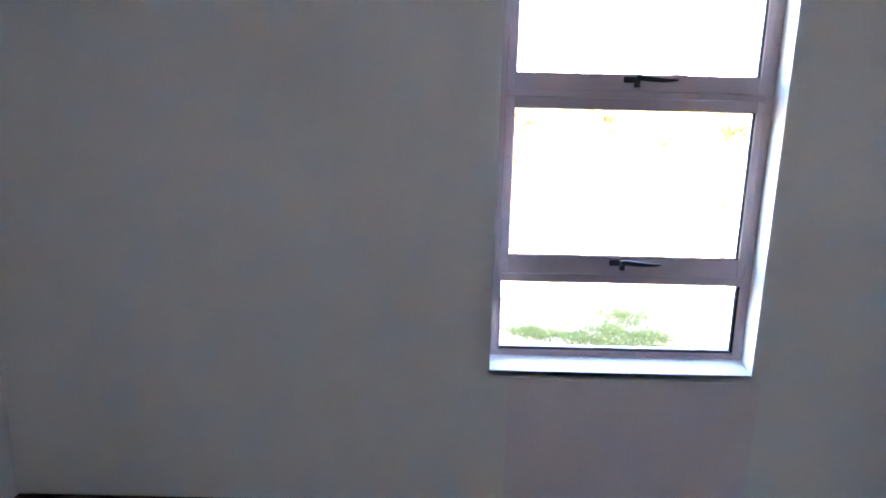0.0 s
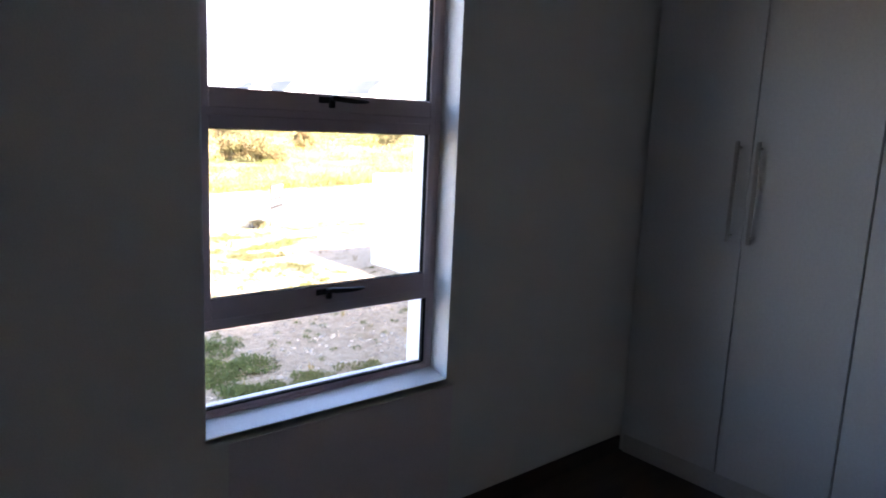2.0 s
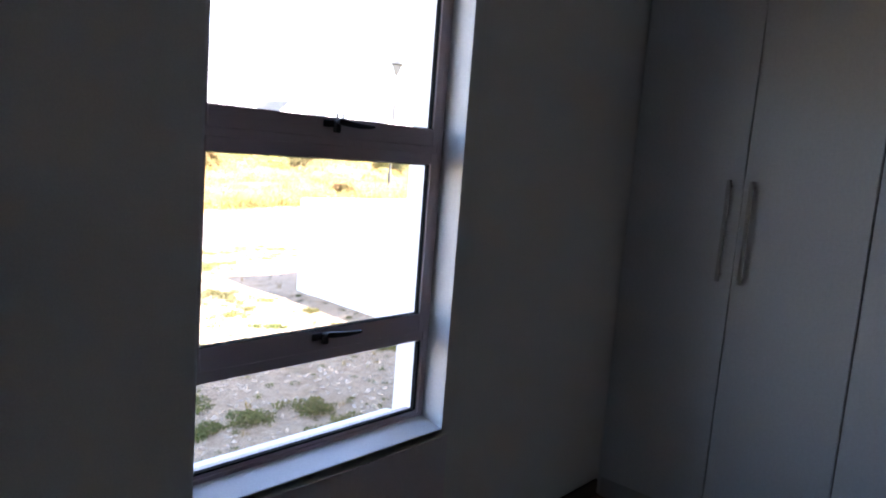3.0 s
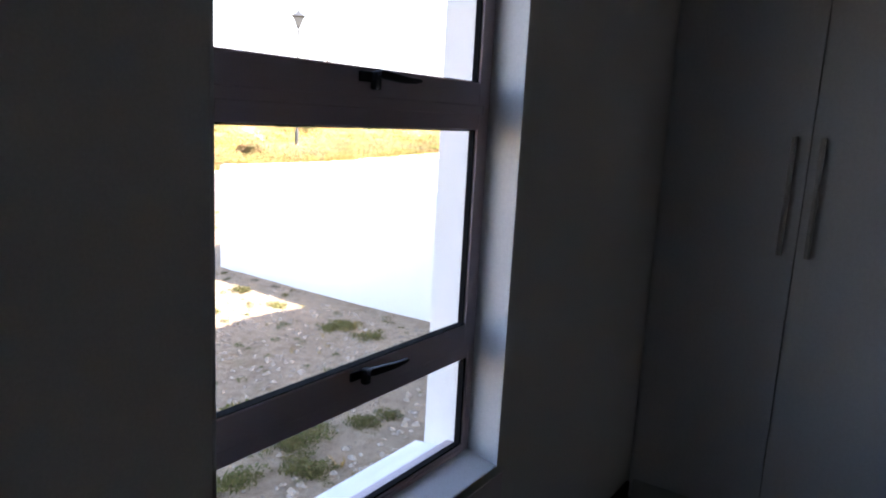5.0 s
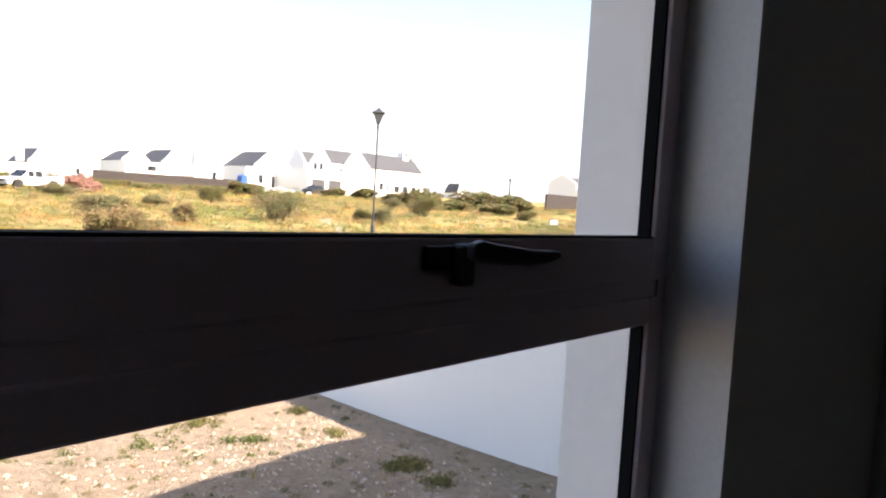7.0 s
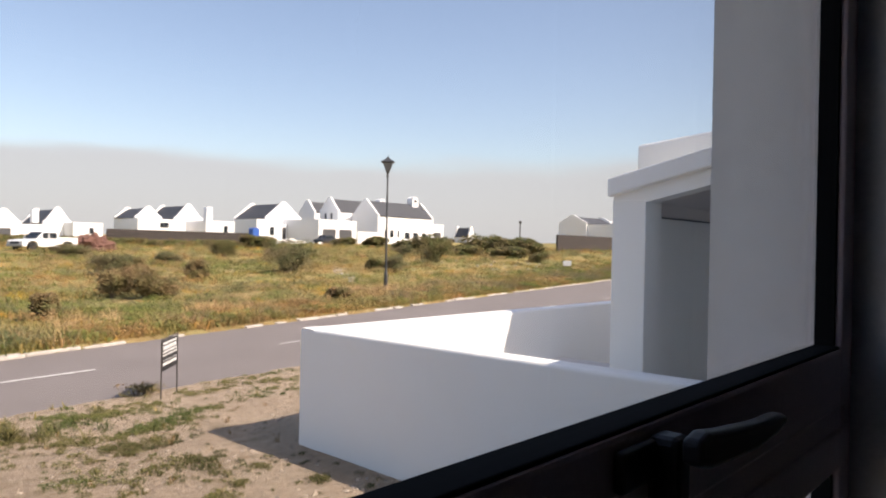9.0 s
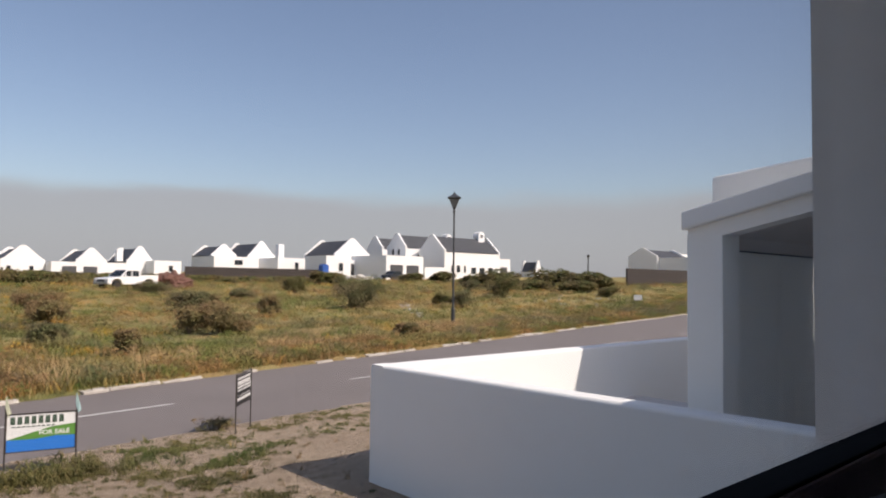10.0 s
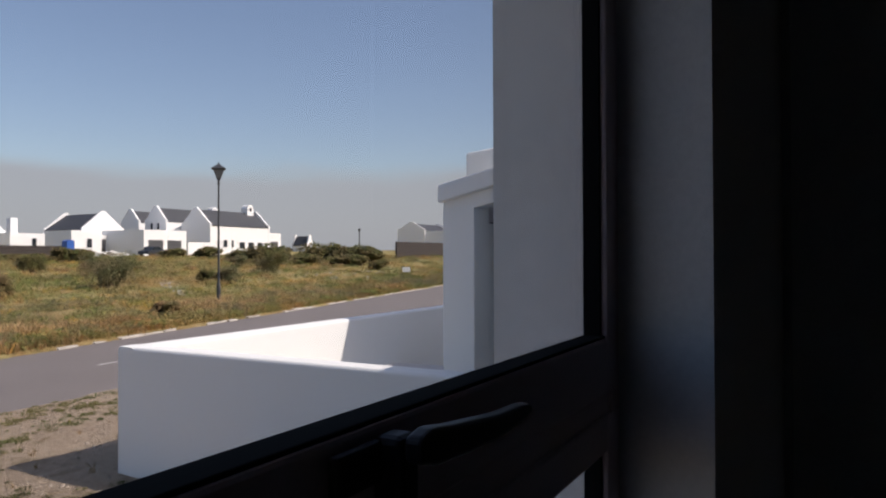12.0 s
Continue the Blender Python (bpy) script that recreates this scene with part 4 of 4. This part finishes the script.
for _ in range(24000):
    d = 12.5 + 98 * rnd.random() ** 1.7
    az = radians(rnd.uniform(-4, 78))
    x, y = d * math.sin(az), d * math.cos(az)
    if y < road_far(x) + 0.2 or y > 100:
        continue
    size = (0.6 + d / 70) * rnd.uniform(0.4, 1.25)
    k = patch_value(x, y, 0.1, 1) + 0.6 * patch_value(x, y, 0.31, 4) + rnd.uniform(-0.05, 0.05)
    size *= min(1.25, max(0.35, 0.8 + 1.3 * patch_value(x, y, 0.45, 33)))
    near_verge = y < road_far(x) + 2.5
    if patch_value(x, y, 0.25, 9) > 0.25 and not near_verge:
        continue
    fl = patch_value(x, y, 0.2, 20)
    if fl > 0.3 and rnd.random() < 0.45:
        kinds["flower"].append((x, y, size * 0.8))
    elif near_verge:
        u = rnd.random()
        kinds["flower" if u < 0.2 and x < 12 else "dry" if u < 0.6 else "rust_grass" if u < 0.8 else "green_grass"].append((x, y, min(1.1, size * 1.1)))
    elif k > 0.21:
        kinds["rust_grass"].append((x, y, size * 0.9))
    elif k > 0.05:
        kinds["dry"].append((x, y, size * 0.9))
    else:
        kinds["green_grass"].append((x, y, size))
for _ in range(5000):
    x = rnd.uniform(-6, 40)
    y = road_far(x) + 0.12 + abs(rnd.gauss(0, 1.0))
    kinds["dry" if rnd.random() < 0.45 else ("rust_grass" if rnd.random() < 0.5 else "green_grass")].append((x, y, rnd.uniform(0.35, 1.0)))
for _ in range(4500):
    x = rnd.uniform(30, 105)
    y = road_far(x) + 0.15 + abs(rnd.gauss(0, 3.2))
    k = patch_value(x, y, 0.1, 5)
    kinds["dry" if k > 0.22 else ("rust_grass" if k > 0.08 else "green_grass")].append((x, y, rnd.uniform(0.6, 1.5) * (0.6 + x / 110)))
blades("dry_grass", kinds["dry"], "dry", "tall dry straw-coloured grass in the field", 0.21, 0.36, 15, rnd, 0.04)
blades("green_grass", kinds["green_grass"], "green_grass", "green field grass", 0.18, 0.34, 14, rnd)
blades("brown_scrub", kinds["rust_grass"], "rust_grass", "reddish-brown low scrub", 0.2, 0.34, 14, rnd, 0.04)
blades("wild_flowers", kinds["flower"], "flower", "orange wild flowers in the field", 0.2, 0.34, 10, rnd)

tufts = {"heath": [], "green_grass": [], "dry": [], "flower": [], "shrub_grey": []}
for i in range(12500):
    if i % 4 == 0:
        x = rnd.uniform(-5, 42) if i % 3 else rnd.uniform(30, 95)
        y = road_far(x) + 0.35 + abs(rnd.gauss(0, 1.5))
    else:
        d = 13 + 90 * rnd.random() ** 1.45
        az = radians(rnd.uniform(-4, 76))
        x, y = d * math.sin(az), d * math.cos(az)
    if y < road_far(x) + 0.35 or y > 98:
        continue
    d = math.hypot(x, y)
    k = patch_value(x, y, 0.16, 41) + 0.6 * patch_value(x, y, 0.55, 7) + rnd.uniform(-0.08, 0.08)
    f = patch_value(x, y, 0.3, 20)
    s = rnd.uniform(0.3, 1.15) * (0.65 + d / 75)
    if patch_value(x, y, 0.35, 63) > 0.42:
        continue
    kind = "flower" if f > 0.3 and rnd.random() < 0.6 else "heath" if k > 0.26 else "dry" if k > 0.14 else "green_grass" if k > -0.3 else "shrub_grey"
    tufts[kind].append((x, y, s))
for kind, lab, w, h, n, leaf in (("heath", "reddish-brown heath mounds in the scrub field", 0.42, 0.30, 46, 0.05), ("green_grass", "low green mounds in the scrub field", 0.46, 0.22, 46, 0.05),
                                 ("dry", "straw-coloured mounds in the scrub field", 0.42, 0.26, 46, 0.05), ("flower", "orange flowering mounds in the scrub field", 0.40, 0.20, 40, 0.036),
                                 ("shrub_grey", "grey-green mounds in the scrub field", 0.46, 0.34, 46, 0.05)):
    mounds(kind + "_mounds", tufts[kind], kind, lab, w, h, n, leaf, rnd)

# feathery straw clumps along the verge and in the field
clumps = []
for _ in range(110):
    if rnd.random() < 0.45:
        cx = rnd.uniform(0, 34)
        cy = road_far(cx) + 0.6 + abs(rnd.gauss(0, 1.6))
    else:
        d, az = 16 + 60 * rnd.random() ** 1.5, radians(rnd.uniform(0, 72))
        cx, cy = d * math.sin(az), d * math.cos(az)
    if cy > road_far(cx) + 0.4:
        clumps += [(rnd.gauss(cx, 0.35), rnd.gauss(cy, 0.3), rnd.uniform(0.5, 1.1)) for _ in range(12)]
clumps = [c for c in clumps if c[1] > road_far(c[0]) + 0.2]
clumps += [(rnd.gauss(11.5, 0.5), rnd.gauss(17.3, 0.3), rnd.uniform(0.6, 1.1)) for _ in range(22)] + [(rnd.gauss(18.5, 0.5), rnd.gauss(20.7, 0.35), rnd.uniform(0.6, 1.1)) for _ in range(22)]
blades("straw_clumps", clumps, "straw", "tall feathery straw clumps in the field", 0.4, 0.24, 34, rnd, 0.016)
vs, fs = [], []
for i in range(150):
    u = rnd.random()
    if i < 80:
        x, y, s = 29.1 - 5.9 * u + rnd.gauss(0, 0.22), 35.4 - 9.3 * u + rnd.gauss(0, 0.14), rnd.uniform(0.04, 0.09)
    else:
        x, y, s = rnd.gauss(46, 5), rnd.gauss(33, 2.2), rnd.uniform(0.05, 0.14)
    z, i = land(x, y), len(vs)
    for a, b, c in ((1, 0, 0), (0, 1, 0), (-1, 0, 0), (0, -1, 0), (0.2, 0, 1), (0, 0, -0.8)):
        vs.append((x + s * (a + rnd.uniform(-0.4, 0.4)), y + s * (b + rnd.uniform(-0.4, 0.4)), z + 0.03 + 0.6 * s * (c + rnd.uniform(-0.2, 0.2))))
    fs += [(i, i + 1, i + 4), (i + 1, i + 2, i + 4), (i + 2, i + 3, i + 4), (i + 3, i, i + 4), (i + 1, i, i + 5), (i + 2, i + 1, i + 5), (i + 3, i + 2, i + 5), (i, i + 3, i + 5)]
me = bpy.data.meshes.new("pale_rubble")
me.from_pydata(vs, [], fs)
me.materials.append(M["rubble_grey"])
tagged(new("pale_rubble", me), "pale broken stones strewn in the scrub field", "stones", kind="stuff")

# weeds on the plot: drifts with gaps
drifts = [(3.6, 8.2, 0.75, 0.28, 60), (3.2, 7.9, 0.4, 0.25, 30), (4.4, 7.55, 0.35, 0.2, 26), (3.7, 7.2, 0.5, 0.2, 30), (2.0, 7.6, 0.5, 0.4, 60), (2.8, 7.3, 0.4, 0.3, 24),
          (5.2, 8.6, 0.7, 0.2, 24), (5.7, 7.9, 0.6, 0.25, 24), (6.2, 9.0, 0.8, 0.2, 20), (3.3, 6.6, 0.5, 0.3, 26), (2.6, 6.0, 0.5, 0.5, 30), (1.0, 6.8, 0.9, 0.5, 40), (3.2, 5.5, 0.6, 0.4, 16),
          (3.7, 3.14, 0.13, 0.09, 22), (3.65, 2.76, 0.1, 0.07, 9), (2.1, 2.28, 0.12, 0.09, 10), (2.15, 1.95, 0.09, 0.07, 8), (1.36, 3.4, 0.2, 0.18, 22), (1.1, 2.7, 0.2, 0.16, 30), (1.4, 2.8, 0.16, 0.12, 22),
          (1.7, 2.35, 0.13, 0.08, 22), (1.3, 2.35, 0.14, 0.08, 26), (1.15, 2.4, 0.1, 0.08, 16), (2.13, 2.2, 0.1, 0.07, 12), (1.92, 1.82, 0.12, 0.08, 22), (2.33, 1.68, 0.06, 0.05, 8), (1.76, 1.56, 0.09, 0.07, 20), (1.4, 1.7, 0.1, 0.06, 14),
          (2.51, 1.65, 0.05, 0.04, 5), (0.53, 2.85, 0.14, 0.12, 30), (1.2, 3.0, 0.25, 0.16, 34), (0.85, 2.8, 0.2, 0.1, 16), (0.1, 2.2, 0.3, 0.2, 30), (3.93, 4.67, 0.1, 0.05, 8), (3.79, 4.0, 0.08, 0.05, 6), (3.19, 4.26, 0.07, 0.05, 5), (2.99, 4.83, 0.15, 0.1, 10), (3.42, 5.75, 0.3, 0.15, 22),
          (3.2, 6.6, 0.4, 0.2, 24), (3.7, 7.2, 0.4, 0.2, 24), (6.2, 8.5, 0.5, 0.2, 20),
          (3.35, 5.0, 0.08, 0.08, 4), (3.75, 5.3, 0.12, 0.08, 5), (2.6, 4.6, 0.2, 0.2, 6), (3.0, 4.3, 0.1, 0.06, 3), (1.6, 5.0, 0.5, 0.3, 14), (0.0, 5.2, 0.9, 0.8, 40), (-0.6, 7.5, 1.2, 0.8, 60)]
spots = []
for cx, cy, sx, sy, n in drifts:
    for _ in range(int(n * 1.8)):
        x, y = rnd.gauss(cx, sx * 0.6), rnd.gauss(cy, sy * 0.6)
        if 0.4 < y < road_near(x) - 0.1 and not (x > 4.3 and y < 5.75):
            spots.append((x, y, rnd.uniform(0.35, 1.0)))
for i in range(620):
    x, y = (rnd.uniform(-2.5, 9), rnd.uniform(0.6, 9.3)) if i % 2 else (rnd.uniform(0.3, 4.3), rnd.uniform(0.6, 5.6))
    if y < road_near(x) - 0.05 and not (x > 4.3 and y < 5.75):
        spots.append((x, y, rnd.uniform(0.2, 0.6)))
blades("plot_weeds", spots, "weed", "low green weeds on the sandy plot", 0.055, 0.07, 6, rnd)
edge_weeds = [(rnd.gauss(2.1, 0.38), rnd.gauss(7.72, 0.2), rnd.uniform(0.5, 1.1)) for _ in range(70)]
blades("tall_weeds", edge_weeds, "weed", "taller dark weeds round the sale board legs", 0.17, 0.08, 14, rnd, 0.025)
mounds("tall_weed_leaves", edge_weeds, "weed", "leafy dark weeds round the sale board legs", 0.1, 0.15, 60, 0.016, rnd)
mounds("plot_weed_leaves", spots, "weed", "leafy green weeds on the sandy plot", 0.08, 0.045, 40, 0.014, rnd)
spots = [(rnd.uniform(-2.5, 9), rnd.uniform(0.6, 9.3), rnd.uniform(0.3, 1)) for _ in range(220)]
spots = [s for s in spots if s[1] < road_near(s[0]) and not (s[0] > 4.3 and s[1] < 5.75)]
blades("dry_weeds", spots, "dry", "thin dry weeds on the sandy plot", 0.09, 0.04, 6, rnd)

# stones
bm = bmesh.new()
vs, fs = [], []
for k in range(14000):
    x, y = (rnd.uniform(-2.5, 9), rnd.uniform(0.35, 9.4)) if k < 8500 else (rnd.uniform(0.2, 4.2), rnd.uniform(0.35, 4.5))
    if y > road_near(x) or (x > 4.35 and y < 5.7):
        continue
    s = 0.005 + 0.024 * rnd.random() ** (3.5 if k < 8500 else 2.6)
    z = land(x, y)
    i = len(vs)
    for a, b, c in ((1, 0, 0), (0, 1, 0), (-1, 0, 0), (0, -1, 0), (0, 0, 1), (0, 0, -0.6)):
        vs.append((x + s * (a + rnd.uniform(-0.4, 0.4)), y + s * (b + rnd.uniform(-0.4, 0.4)), z + 0.6 * s * (c + rnd.uniform(-0.2, 0.2))))
    fs += [(i, i + 1, i + 4), (i + 1, i + 2, i + 4), (i + 2, i + 3, i + 4), (i + 3, i, i + 4), (i + 1, i, i + 5), (i + 2, i + 1, i + 5), (i + 3, i + 2, i + 5), (i, i + 3, i + 5)]
bm.free()
me = bpy.data.meshes.new("plot_stones")
me.from_pydata(vs, [], fs)
me.materials.append(mottled("small_stones", (0.29, 0.23, 0.175), (0.42, 0.35, 0.28), 8, 60, 0.9, 0.2, 0.003))
tagged(new("plot_stones", me), "small stones and clods on the sandy plot", "stones", kind="stuff")


def shrub(label, x, y, w, h, mat, seed, leaves=1500, leaf=0.05):
    r = random.Random(seed)
    z = land(x, y)
    s = base("shrub", label, "shrub", (x, y, z))
    stems = []
    tips = []
    for _ in range(9):
        a, o = r.uniform(0, 6.28), r.uniform(0.15, 0.75)
        tip = Vector((math.cos(a) * o * w / 2, math.sin(a) * o * w / 2, h * r.uniform(0.5, 0.85)))
        tips.append(tip)
        stems.append(rod((math.cos(a) * 0.05, math.sin(a) * 0.05, -0.05), tip, 0.02 * h + 0.008, 5, 0.006))
    part("stems", merge(*stems), "bark", s)
    blobs = [(Vector((r.uniform(-0.5, 0.5) * w * 0.75, r.uniform(-0.5, 0.5) * w * 0.75, h * r.uniform(0.25, 0.72))), r.uniform(0.2, 0.36)) for _ in range(12)] + [(t, 0.26) for t in tips]
    vs, fs = [], []
    for _ in range(leaves):
        c, br = r.choice(blobs)
        d = Vector((r.gauss(0, 1), r.gauss(0, 1), r.gauss(0, 1))).normalized() * (br * r.uniform(0.55, 1.05))
        p = c + Vector((d.x * w * 0.8, d.y * w * 0.8, d.z * h * 0.9))
        p.z = max(0.01, p.z)
        u = Vector((r.gauss(0, 1), r.gauss(0, 1), r.gauss(0, 1))).normalized()
        q = u.orthogonal().normalized()
        L = leaf * r.uniform(0.6, 1.4)
        i = len(vs)
        vs += [tuple(p - u * L), tuple(p + q * L * 0.45), tuple(p + u * L), tuple(p - q * L * 0.45)]
        fs.append((i, i + 1, i + 2, i + 3))
    me = bpy.data.meshes.new("crown")
    me.from_pydata(vs, [], fs)
    me.materials.append(M[mat])
    ob = new("crown", me)
    ob.parent = s
    return s


def on_bearing(deg, d):
    return d * math.sin(radians(deg)), d * math.cos(radians(deg))


shrub("dark dry weed bush beside the notice board", 4.35, 8.95, 0.5, 0.17, "shrub_brown", 77, 900, 0.018)
gs, bs_, ds = "grey-green rounded shrub in the scrub field", "brown twiggy shrub in the scrub field", "dark green dense shrub"
for (x, y), w, h, mat, lab in (
        ((23.4, 32.2), 2.7, 1.9, "shrub_grey", gs), ((24.3, 32.7), 2.2, 1.6, "shrub_grey", gs), ((11.2, 23.0), 1.7, 1.15, "shrub_brown", bs_), ((10.2, 23.4), 1.3, 1.0, "shrub_brown", bs_),
        ((12.1, 23.8), 1.2, 0.75, "shrub_grey", gs), ((14.9, 34.4), 2.4, 1.1, "shrub_grey", gs), ((16.0, 34.8), 1.6, 0.9, "shrub_brown", bs_), ((16.7, 29.9), 1.2, 1.05, "shrub_brown", bs_),
        ((30.1, 49.7), 1.7, 1.3, "shrub_dark", ds), ((6.6, 18.9), 0.8, 0.65, "shrub_brown", bs_), ((5.5, 22.1), 1.2, 0.7, "shrub_grey", gs), ((29.7, 31.9), 1.1, 0.8, "shrub_dark", ds),
        ((30.6, 31.0), 1.4, 1.0, "shrub_grey", gs), ((40.5, 36.6), 2.3, 1.7, "shrub_dark", ds), ((42.2, 38.6), 1.6, 1.1, "shrub_grey", gs), ((16.9, 19.9), 1.0, 0.5, "shrub_brown", bs_),
        ((20.1, 53.2), 2.6, 1.0, "shrub_grey", gs), ((55.8, 40.9), 2.2, 1.1, "shrub_grey", gs), ((53.6, 36.1), 2.4, 0.9, "shrub_dark", ds), ((7.5, 30), 1.7, 0.9, "shrub_brown", bs_),
        ((9.4, 40.0), 2.2, 0.9, "shrub_brown", bs_), ((22.0, 43.0), 1.8, 0.8, "shrub_grey", gs), ((33, 47), 1.8, 0.9, "shrub_brown", bs_), ((36.5, 47.5), 1.6, 0.8, "shrub_dark", ds),
        ((47.5, 47.0), 2.2, 1.1, "shrub_grey", gs), ((62.0, 44.0), 2.4, 1.0, "shrub_dark", ds), ((3.2, 26.0), 1.4, 0.7, "shrub_brown", bs_), ((13.0, 27.5), 1.4, 0.6, "shrub_grey", gs)):
    shrub(lab, x, y, w, h, mat, int(x * 10), int(2400 + 1500 * w), 0.05)
# dark hedge line before the houses and by the block wall
rnd2 = random.Random(5)
for deg, d, w, h in [(2, 76, 7, 1.0), (6, 78, 7, 1.1), (10, 80, 8, 1.3), (13.5, 80, 8, 1.1), (17, 88, 7, 1.0), (21, 88, 7, 0.8), (24, 90, 7, 0.7), (27.5, 88, 7, 0.6), (31, 88, 6, 0.8), (33.5, 82, 4, 1.5), (43, 96, 3.2, 1.5), (40.5, 98, 3, 1.3),
                     (47.4, 80, 5.5, 2.0), (45.6, 82, 3.5, 1.3), (51.6, 80, 5.5, 2.1), (53.6, 79, 5.5, 1.8), (55.4, 77, 3.5, 1.8), (49.9, 72, 4.0, 1.1), (54, 68, 4, 1.0)]:
    x, y = on_bearing(deg, d)
    shrub("dark green dense bush before the houses", x, y, w, h, "shrub_dark", int(deg * 10), 2600, 0.2)
